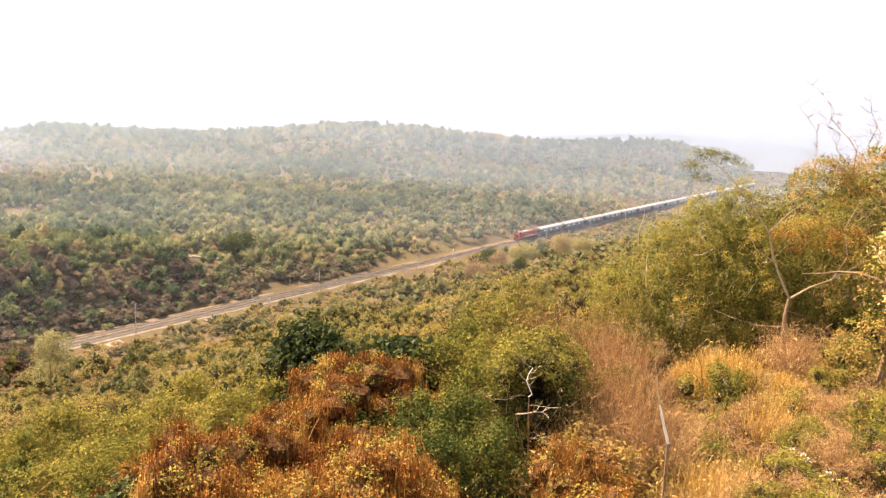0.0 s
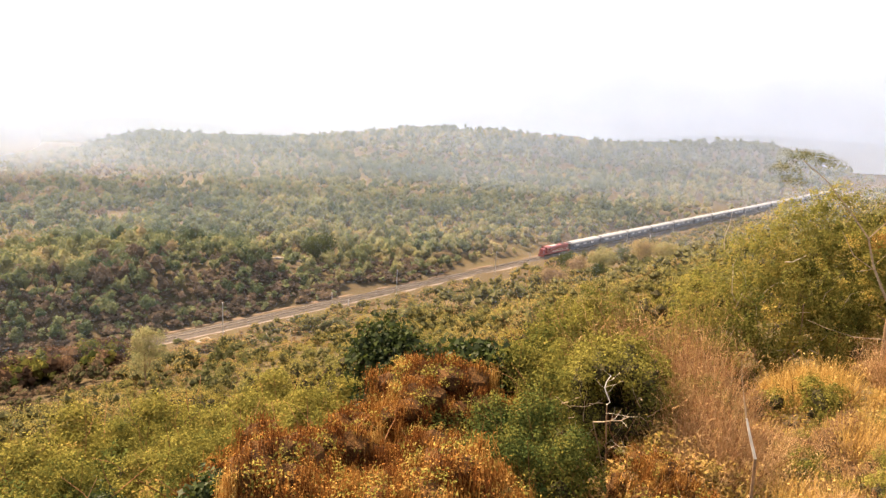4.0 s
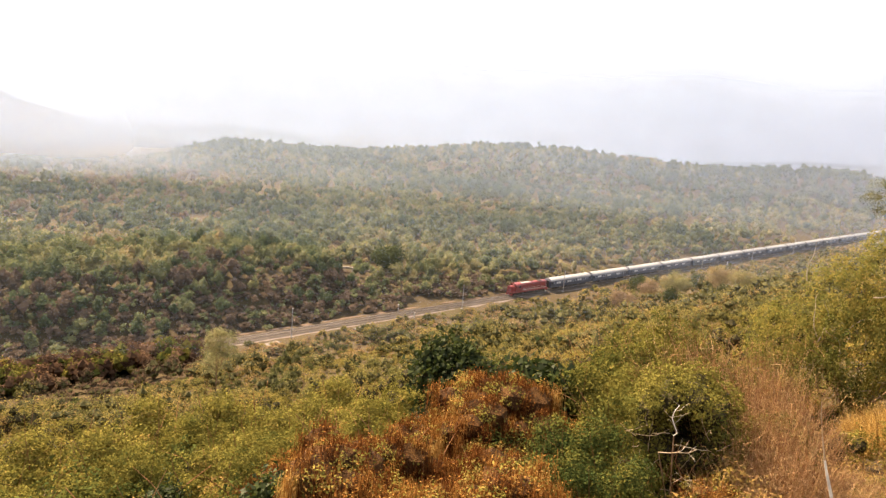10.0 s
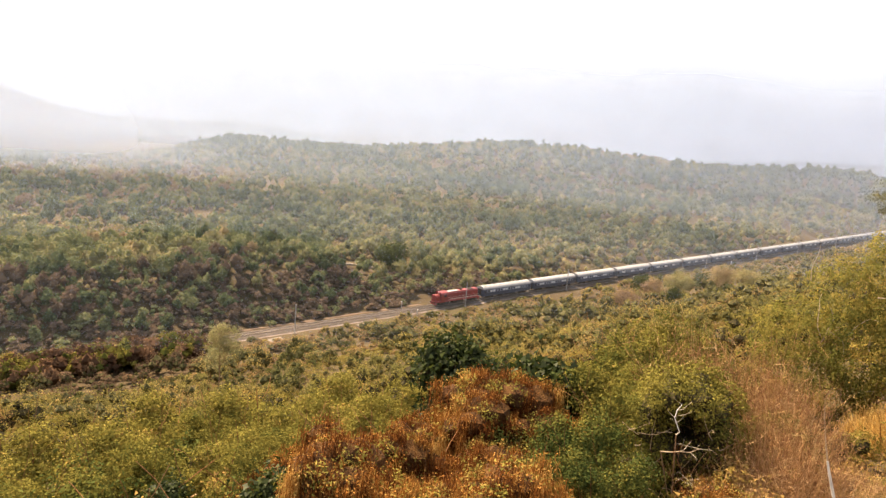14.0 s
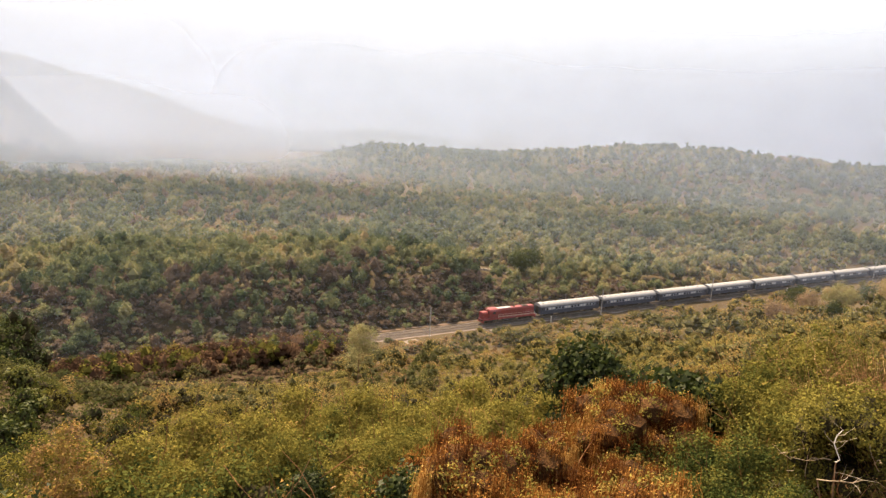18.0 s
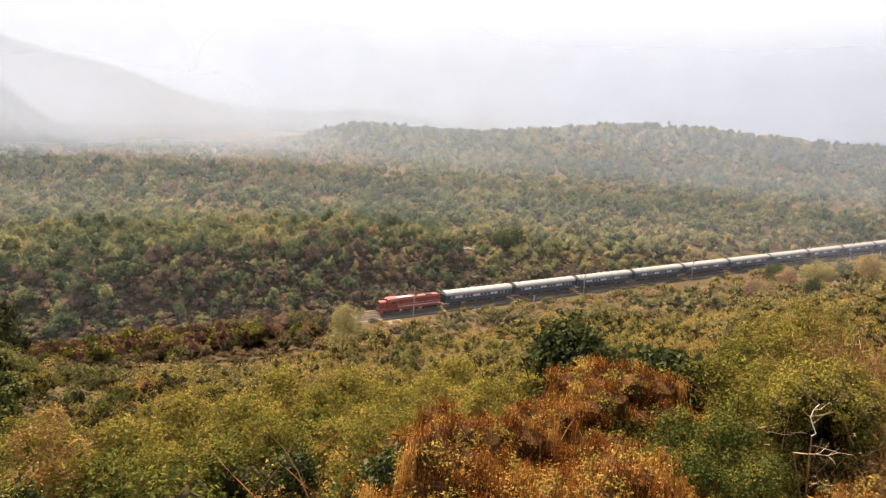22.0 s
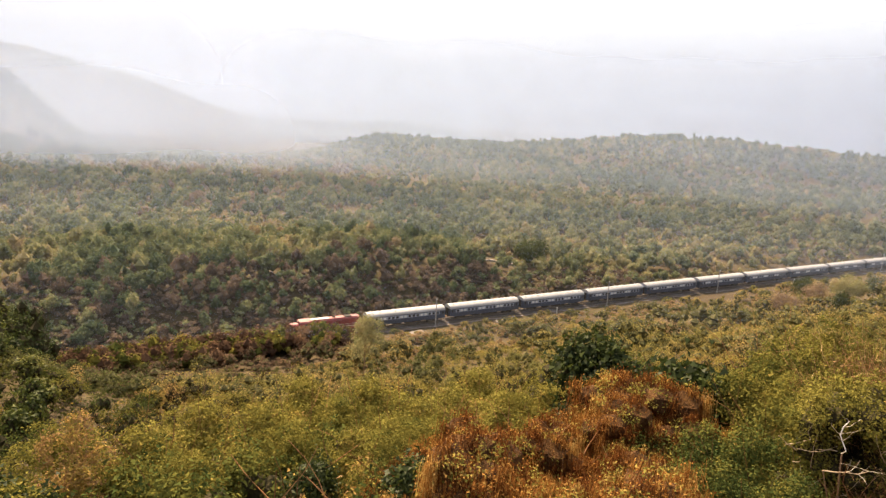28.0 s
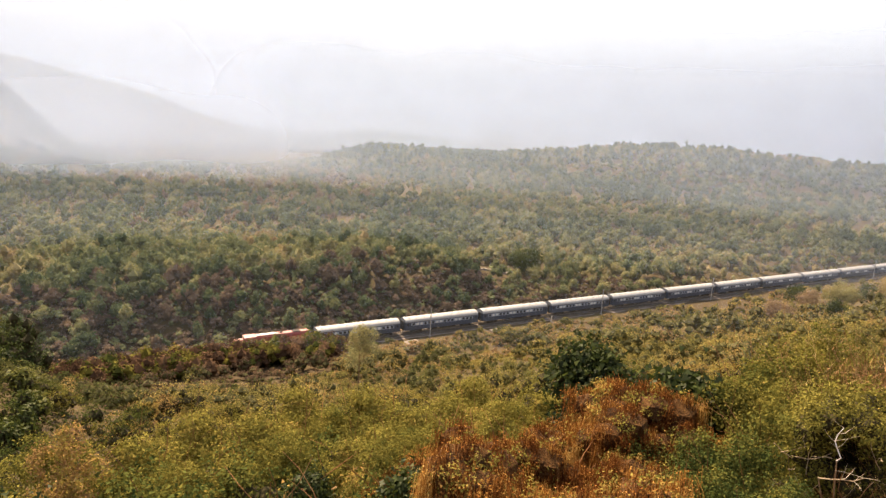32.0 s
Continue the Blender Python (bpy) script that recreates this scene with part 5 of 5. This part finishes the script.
def build_pale_tree():
    """The broad-leaved tree at the very edge, with bare twigs above it."""
    rng = np.random.default_rng(55)
    x, y = place(-35.5, 24.0)
    t = empty("broad_leaved_tree", pose(x, y, float(height(x, y)) - 0.1, 0, 0, -35.5))
    part("trunk", rod([(0.3, 0, -0.2), (0.4, 0, 2.5), (0.2, 0, 5.0), (0.0, 0, 7.0)], [0.16, 0.13, 0.1, 0.06], 7), BARK, t)
    for i in range(7):
        a = rng.uniform(-1, 1)
        part("limb", rod(bent(rng, (0.2, 0, 2.5 + i * 0.6), (a, -0.2, 0.6), 2.6, 5, 0.18), [0.07, 0.06, 0.05, 0.04, 0.03, 0.015], 6), BARK, t)
    foliage_part("broad_foliage", rng, [(0.9, -0.3, 6.9, 1.0, 1.0, 0.8), (0.4, -0.3, 5.6, 0.8, 0.8, 0.6), (1.4, -0.2, 5.8, 1.2, 1.0, 1.0), (0.8, -0.4, 4.0, 1.3, 1.2, 1.1)], 1200, 0.1, 0.5, 0.25, PALE_LEAF, t, "large pale yellow green leaves", 0.6, 0.5)
    foliage_part("inner_foliage", rng, [(0.8, 0.6, 4.6, 1.8, 1.2, 2.0), (0.6, 0.5, 2.2, 1.8, 1.2, 1.4), (1.2, 0.6, 6.2, 1.2, 1.0, 1.0)], 8000, 0.09, 0.42, 0.15, LEAF, t)
    tagged(t, "tree with large pale yellowing leaves", "tree")


def zigzag(rng, start, way, length, steps, kick):
    """A crooked stem that keeps its heading."""
    way = Vector(way).normalized()
    pts, p = [Vector(start)], Vector(start)
    for i in range(steps):
        side = Vector(rng.normal(0, kick, 3))
        p = p + (way + side - way * side.dot(way)).normalized() * (length / steps)
        pts.append(p.copy())
    return pts


def crooked_tree(name, az, r, high, seed, ways):
    """A leafless tree of zigzag limbs; high is the height of its top."""
    rng = np.random.default_rng(seed)
    x, y = place(az, r)
    z = float(height(x, y))
    tall = high - z
    t = empty(name, pose(x, y, z, 0, 0, az))
    trunk = bent(rng, (0, 0, -0.2), (0.05, 0, 1), tall * 0.5, 5, 0.06)
    part("trunk", rod(trunk, [0.1, 0.09, 0.08, 0.07, 0.06, 0.055], 7), BARK, t)
    for lean in ways:
        pts = zigzag(rng, trunk[-1 - int(rng.integers(2))], (lean, rng.normal(0, 0.2), 1.0), tall * rng.uniform(0.5, 0.66), 10, 0.55)
        limb = part("limb", rod(pts, [0.045 - 0.0036 * i for i in range(11)], 5), BARK, t)
        tw = bmesh.new()
        for k in range(3, 11):
            for _ in range(2):
                side = zigzag(rng, pts[k], (rng.normal(0, 1), rng.normal() * 0.4, 0.6), rng.uniform(0.5, 1.3), 5, 0.6)
                rod(side, [0.016, 0.014, 0.012, 0.01, 0.007, 0.004], 4, tw)
                rod(bent(rng, side[2], (rng.normal(0, 1), rng.normal() * 0.5, 0.5), rng.uniform(0.2, 0.5), 3, 0.4), [0.009, 0.008, 0.006, 0.003], 4, tw)
        tagged(part("twig_spray", tw, BARK, limb), kind="stuff")
    return tagged(t, "bare leafless tree with crooked branches", "tree", group="bare trees")


crooked_tree("bare_tree", -31.0, 40.0, 61.0, 71, (-0.5, 0.1, 0.45))
crooked_tree("bare_tree", -33.6, 40.0, 62.0, 72, (-0.7, -0.2, 0.25, 0.7))
crooked_tree("bare_tree", -35.6, 38.0, 61.6, 73, (-0.5, 0.2, 0.6))


def build_edge_thicket():
    """Mixed thicket behind the forked tree, rust creepers over its top."""
    rng = np.random.default_rng(56)
    x, y = place(-33.4, 37.0)
    t = empty("mixed_thicket", pose(x, y, float(height(x, y)) - 0.2, 0, 0, -33.4))
    blobs = [(-2.4, 0, 2.2, 1.8, 1.5, 1.8), (-0.6, 0.3, 3.4, 1.8, 1.5, 1.7), (1.4, 0.3, 3.2, 1.9, 1.5, 1.9), (3.4, 0, 3.6, 1.9, 1.5, 1.9), (-1.6, 0.5, 5.0, 1.5, 1.3, 1.2), (0.6, 0.6, 5.6, 1.6, 1.3, 1.2), (2.6, 0.4, 5.8, 1.6, 1.3, 1.2), (0.4, -0.8, 1.3, 2.2, 1.3, 1.3), (3.2, -0.8, 1.4, 2.0, 1.3, 1.4), (-2.4, -0.7, 1.0, 1.5, 1.2, 1.0)]
    t.scale = (1.15, 1.1, 1.46)
    stems(rng, t, 5, 5, 6, 0.06)
    foliage_part("green_foliage", rng, blobs, 34000, 0.072, 0.28, 0.11, GOLD_LEAF, t, "dull green leaves", 0.5, 0.7)
    foliage_part("ochre_foliage", rng, blobs[4:], 12000, 0.07, 0.44, 0.14, GOLD_LEAF, t, "yellowing ochre leaves", 0.5, 0.2)
    foliage_part("rust_creeper", rng, [(b[0], b[1] - 0.5, b[2] + 0.3, b[3] * 0.95, b[4], b[5] * 0.8) for b in blobs[4:7]], 7000, 0.065, 0.5, 0.2, VINE, t, "rust brown dead creeper over the top", 0.3)
    dead = bmesh.new()
    for i in range(34):
        rod(bent(rng, (rng.uniform(-3, 4), -0.9, rng.uniform(1.0, 5.5)), (rng.normal(0, 0.7), -0.4, 0.7), rng.uniform(0.7, 1.9), 5, 0.3), [0.02, 0.018, 0.015, 0.011, 0.007, 0.004], 5, dead)
    tagged(part("dead_twig_spray", dead, LIMB_BARK, t), kind="stuff")
    tagged(t, "thicket of dull green and ochre leaves with rust creepers", "thicket")


build_edge_thicket()


def build_hollow_thicket():
    """An arching green bush with a black hollow under it."""
    rng = np.random.default_rng(59)
    x, y = place(-11.2, 18.0)
    z = float(height(x, y))
    t = empty("arching_bush", pose(x, y, z, 0, 0, -11.2))
    mid = EYE[2] - 18.0 * math.tan(radians(23.4)) - z        # the hollow's middle
    ring = []
    for i in range(13):
        a = i / 13 * 2 * math.pi
        d = 0.98 + 0.2 * math.sin(i * 2.3)
        ring.append((math.cos(a) * d * 1.05, 0.1 * math.sin(i * 1.7), mid + math.sin(a) * d * 0.85, 0.52, 0.6, 0.48))
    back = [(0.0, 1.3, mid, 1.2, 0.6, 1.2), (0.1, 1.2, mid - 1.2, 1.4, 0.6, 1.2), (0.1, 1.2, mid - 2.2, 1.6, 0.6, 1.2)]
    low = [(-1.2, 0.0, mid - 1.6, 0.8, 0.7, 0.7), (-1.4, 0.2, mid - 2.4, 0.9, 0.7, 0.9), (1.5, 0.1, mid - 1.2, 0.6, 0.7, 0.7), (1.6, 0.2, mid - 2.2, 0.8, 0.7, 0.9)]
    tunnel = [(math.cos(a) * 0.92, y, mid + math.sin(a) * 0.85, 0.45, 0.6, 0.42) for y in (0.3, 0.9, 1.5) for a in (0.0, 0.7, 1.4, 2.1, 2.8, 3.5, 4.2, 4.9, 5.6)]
    # the hollow is lined with the dark core colour to deepen its shade
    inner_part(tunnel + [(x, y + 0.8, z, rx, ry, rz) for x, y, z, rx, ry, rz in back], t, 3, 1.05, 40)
    stems(rng, t, 2.5, mid + 0.8, 5, 0.035)
    over = [(x, y, z + 0.12, 0.66, 0.75, 0.58) for x, y, z, rx, ry, rz in tunnel if z > mid - 0.3]
    foliage_part("crown", rng, over, 12000, 0.066, 0.29, 0.055, LEAF, t, "lighter green leaves on top", 0.5, 0.25)
    foliage_part("foliage", rng, ring + low, 11000, 0.064, 0.22, 0.06, LEAF, t, "", 0.5, 0.3)
    dead = bmesh.new()
    for i in range(22):
        rod(bent(rng, (rng.uniform(-1.4, 1.4), -0.5, mid + rng.uniform(-2.4, 0.4)), (rng.normal(0, 0.8), -0.2, 0.5), rng.uniform(0.4, 1.1), 5, 0.4), [0.012, 0.011, 0.009, 0.007, 0.005, 0.003], 4, dead)
    tagged(part("dead_twig_spray", dead, LIMB_BARK, t), kind="stuff")
    tagged(t, "arching green bush with a deep black hollow", "bush")


build_hollow_thicket()
build_right_tree()
build_big_bush()
build_pale_tree()


def build_pale_branches():
    """The white crooked stems that show against the dark hollow, and the leaning pale stick."""
    rng = np.random.default_rng(57)
    # shapes hang round the height at which the stem shows
    upper = [(0.1, 0.1, -0.42), (0.17, 0, -0.3), (0.06, 0, -0.08), (0.0, 0, 0.05), (0.03, 0, 0.25), (0.12, 0, 0.42)]
    lower = [(-0.25, 0.1, -0.15), (0.0, 0, -0.05), (0.2, 0, 0.02), (0.42, 0, 0.06), (0.6, 0, 0.2)]
    side = [(0.3, 0.2, -0.5), (0.24, 0, -0.2), (0.1, 0, 0.1), (-0.12, 0, 0.25)]
    for az, r, down, shape in ((-10.2, 16.9, 22.6, upper), (-10.4, 16.8, 24.9, lower), (-12.4, 16.6, 27.4, side)):
        x, y = place(az, r)
        b = empty("crooked_branch", pose(x, y, EYE[2] - r * math.tan(radians(down)), 0, 0, az))
        n = len(shape)
        foot = (0.3, 0.5, float(height(x, y)) - b.matrix_basis.translation.z - 0.2)
        part("stem", rod([foot, (0.25, 0.4, foot[2] * 0.5), shape[0]], [0.022, 0.02, 0.016], 6), BARK, b)
        main = part("branch", rod(shape, [0.017 * (1 - 0.5 * i / n) for i in range(n)], 6), WHITE_BARK if shape is upper else LIMB_BARK, b)
        tw = bmesh.new()
        for i in range(6):
            rod(bent(rng, shape[2 + i % (n - 2)], (rng.normal(), rng.normal() * 0.4, 0.5), rng.uniform(0.3, 0.6), 4, 0.3), [0.007, 0.006, 0.005, 0.004, 0.002], 4, tw)
        tagged(part("twig_spray", tw, PALE_BARK, main), kind="stuff")
        tagged(b, "pale crooked bare branch over a dark hollow", "branch", group="bare branches")
    x, y = place(-20.9, 15.0)
    b = empty("leaning_stick", pose(x, y, EYE[2] - 15.0 * math.tan(radians(25.0)), 0, 0, -20.9))
    part("stem", rod([(0.6, 0, float(height(x, y)) - b.matrix_basis.translation.z - 0.1), (0.45, 0, -0.1)], [0.04, 0.035], 6), BARK, b)
    part("stick", rod([(0.45, 0, -0.1), (0.36, 0, 0.15), (0.24, 0, 0.5), (0.16, 0, 0.75)], [0.034, 0.032, 0.027, 0.02], 6), WHITE_BARK, b)
    part("dead_shoot", rod([(0.16, 0, 0.75), (0.06, 0.1, 1.1), (-0.04, 0.2, 1.5), (-0.1, 0.2, 1.9)], [0.018, 0.013, 0.009, 0.005], 6), LIMB_BARK, b)
    tagged(b, "leaning dead stem with peeled white bark", "dead stem")


WHITE_BARK = surface("bark_white", [(0.3, (0.5, 0.46, 0.4)), (0.7, (0.8, 0.76, 0.68))], 5, 40, 0.7, 0, 0.3)
build_pale_branches()


def single_tree(name, az, r, w, h, hue, n, leaf, label, material=FAR_LEAF, seed=1, trunk=0.14):
    rng = np.random.default_rng(seed)
    x, y = place(az, r)
    t = empty(name, pose(x, y, float(height(x, y)) - 0.1))
    part("trunk", rod([(0, 0, -0.2), (0.1, 0, h * 0.3), (0, 0.1, h * 0.65)], [trunk, trunk * 0.8, trunk * 0.4], 6), BARK, t)
    for i in range(4):
        a = i * 1.6 + 0.4
        part("limb", rod(bent(rng, (0.05, 0, h * 0.35), (math.cos(a), math.sin(a), 1.1), h * 0.4, 4, 0.15), [trunk * 0.6, trunk * 0.5, trunk * 0.4, trunk * 0.3, trunk * 0.15], 5), BARK, t)
    b = [(p[0], p[1], p[2] + h * 0.22, p[3], p[4], p[5]) for p in heap(rng, w, h * 1.02, 16, 0.2)]
    foliage_part("crown", rng, b, n, leaf, hue, 0.07, material, t)
    return tagged(t, label, "tree")


single_tree("amber_tree", 52.2, 24.0, 3.2, EYE[2] - 24 * math.tan(radians(24.2)) - float(height(*place(52.2, 24.0))), 0.69, 9000, 0.09, "small tree with thin orange brown leaves", LEAF, 60, 0.07)
single_tree("yellow_tree", 28.9, 112.0, 7.4, EYE[2] - 112 * math.tan(radians(18.2)) - float(height(*place(28.9, 112.0))), 0.42, 6500, 0.2, "small yellow leaved tree in front of the rails", FAR_LEAF, 61)
single_tree("round_tree", 14.7, 227.0, 13.0, EYE[2] - 227 * math.tan(radians(11.9)) - float(height(*place(14.7, 227.0))), 0.35, 3600, 0.5, "large round dark green tree beside a clearing", GLOSSY_LEAF, 62, 0.3)
single_tree("round_tree", 11.4, 228.0, 7.0, 6.0, 0.2, 1300, 0.55, "round green tree beside a clearing", FAR_LEAF, 63, 0.2)
single_tree("pale_yellow_tree", 43.9, 150.0, 3.4, 5.2, 0.52, 900, 0.3, "slim yellow tree standing above brown scrub", LEAF, 64)


def line_tree(az, r, w, down, hue, n, leaf, label, material, seed):
    """A tree below the line whose top stands that many degrees under the eye's level."""
    z = float(height(*place(az, r)))
    single_tree("line_tree", az, r, w, EYE[2] - r * math.tan(radians(down)) - z, hue, n, leaf, label, material, seed, 0.16)


for az, r, w, down, hue, seed in ((-6.9, 205.0, 11.0, 12.3, 0.76, 81), (-8.9, 212.0, 10.0, 11.4, 0.42, 82), (-11.6, 220.0, 13.0, 10.5, 0.62, 83), (-13.6, 225.0, 11.0, 10.4, 0.5, 84), (-5.0, 192.0, 9.0, 13.6, 0.8, 85), (-2.2, 178.0, 8.0, 15.2, 0.78, 86), (0.8, 168.0, 8.0, 16.2, 0.6, 87), (3.4, 160.0, 7.0, 17.0, 0.8, 88)):
    line_tree(az, r, w, down, hue, 5200, 0.3, "feathery half bare tree of pale tan twigs below the rails", FAR_LEAF, seed)
for az, r, w, down, hue, seed in ((-8.6, 190.0, 6.0, 12.6, 0.3, 91), (-0.4, 165.0, 6.0, 15.9, 0.4, 92), (-3.4, 172.0, 9.0, 15.0, 0.45, 93), (-4.9, 176.0, 6.0, 15.4, 0.5, 94), (-6.0, 235.0, 8.0, 11.9, 0.3, 95), (-10.4, 240.0, 7.0, 10.9, 0.4, 96)):
    line_tree(az, r, w, down, hue, 3600, 0.32, "low dark green tree on the near side of the rails", GLOSSY_LEAF, seed)


# ---- sheets for haze and mist ----
def mist_bank(r, a0, a1, amount, low, high, top, gone, thin=12.0):
    """A long curved sheet that paints haze and mist; it thins out at both ends."""
    az = np.linspace(a0, a1, 60)
    # past 16 degrees right it runs straight, its near face kept off the sun
    bow = np.maximum(az, -16.0)
    on = r * np.tan(np.radians(np.maximum(bow - az, 0)) * 0.75)
    x, y = -np.sin(np.radians(bow)) * r + np.cos(np.radians(bow)) * on, np.cos(np.radians(bow)) * r + np.sin(np.radians(bow)) * on
    lo = np.stack([x, y, np.full(60, -40.0)], 1)
    hi = np.stack([x, y, np.full(60, gone)], 1)
    me = bpy.data.meshes.new("mist_bank")
    co = np.concatenate([lo, hi])
    me.from_pydata(co.tolist(), [], [(i, i + 1, 61 + i, 60 + i) for i in range(59)])
    at = me.attributes.new("thin", "FLOAT", "POINT")
    t = ease01(np.minimum(az - a0, a1 - az) / thin)
    at.data.foreach_set("value", np.concatenate([t, t]).astype(np.float32))
    ob = mesh_object("mist_bank", me, haze_material("mist", amount, low, high, top, gone))
    tagged(ob, "pale translucent sheet painting haze and mist over the valley", "mist", group="banks of mist", kind="structure")


# added sheets stand in for distance haze, those on the left also for fog
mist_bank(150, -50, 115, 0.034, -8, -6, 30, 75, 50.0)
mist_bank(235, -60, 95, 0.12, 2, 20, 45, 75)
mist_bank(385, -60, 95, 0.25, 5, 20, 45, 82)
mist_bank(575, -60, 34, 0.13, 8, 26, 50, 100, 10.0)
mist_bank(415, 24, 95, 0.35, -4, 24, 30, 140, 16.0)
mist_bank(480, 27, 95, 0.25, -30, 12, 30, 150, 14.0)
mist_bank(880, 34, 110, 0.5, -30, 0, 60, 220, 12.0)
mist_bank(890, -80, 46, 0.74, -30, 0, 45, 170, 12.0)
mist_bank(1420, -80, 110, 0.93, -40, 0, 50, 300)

motions()
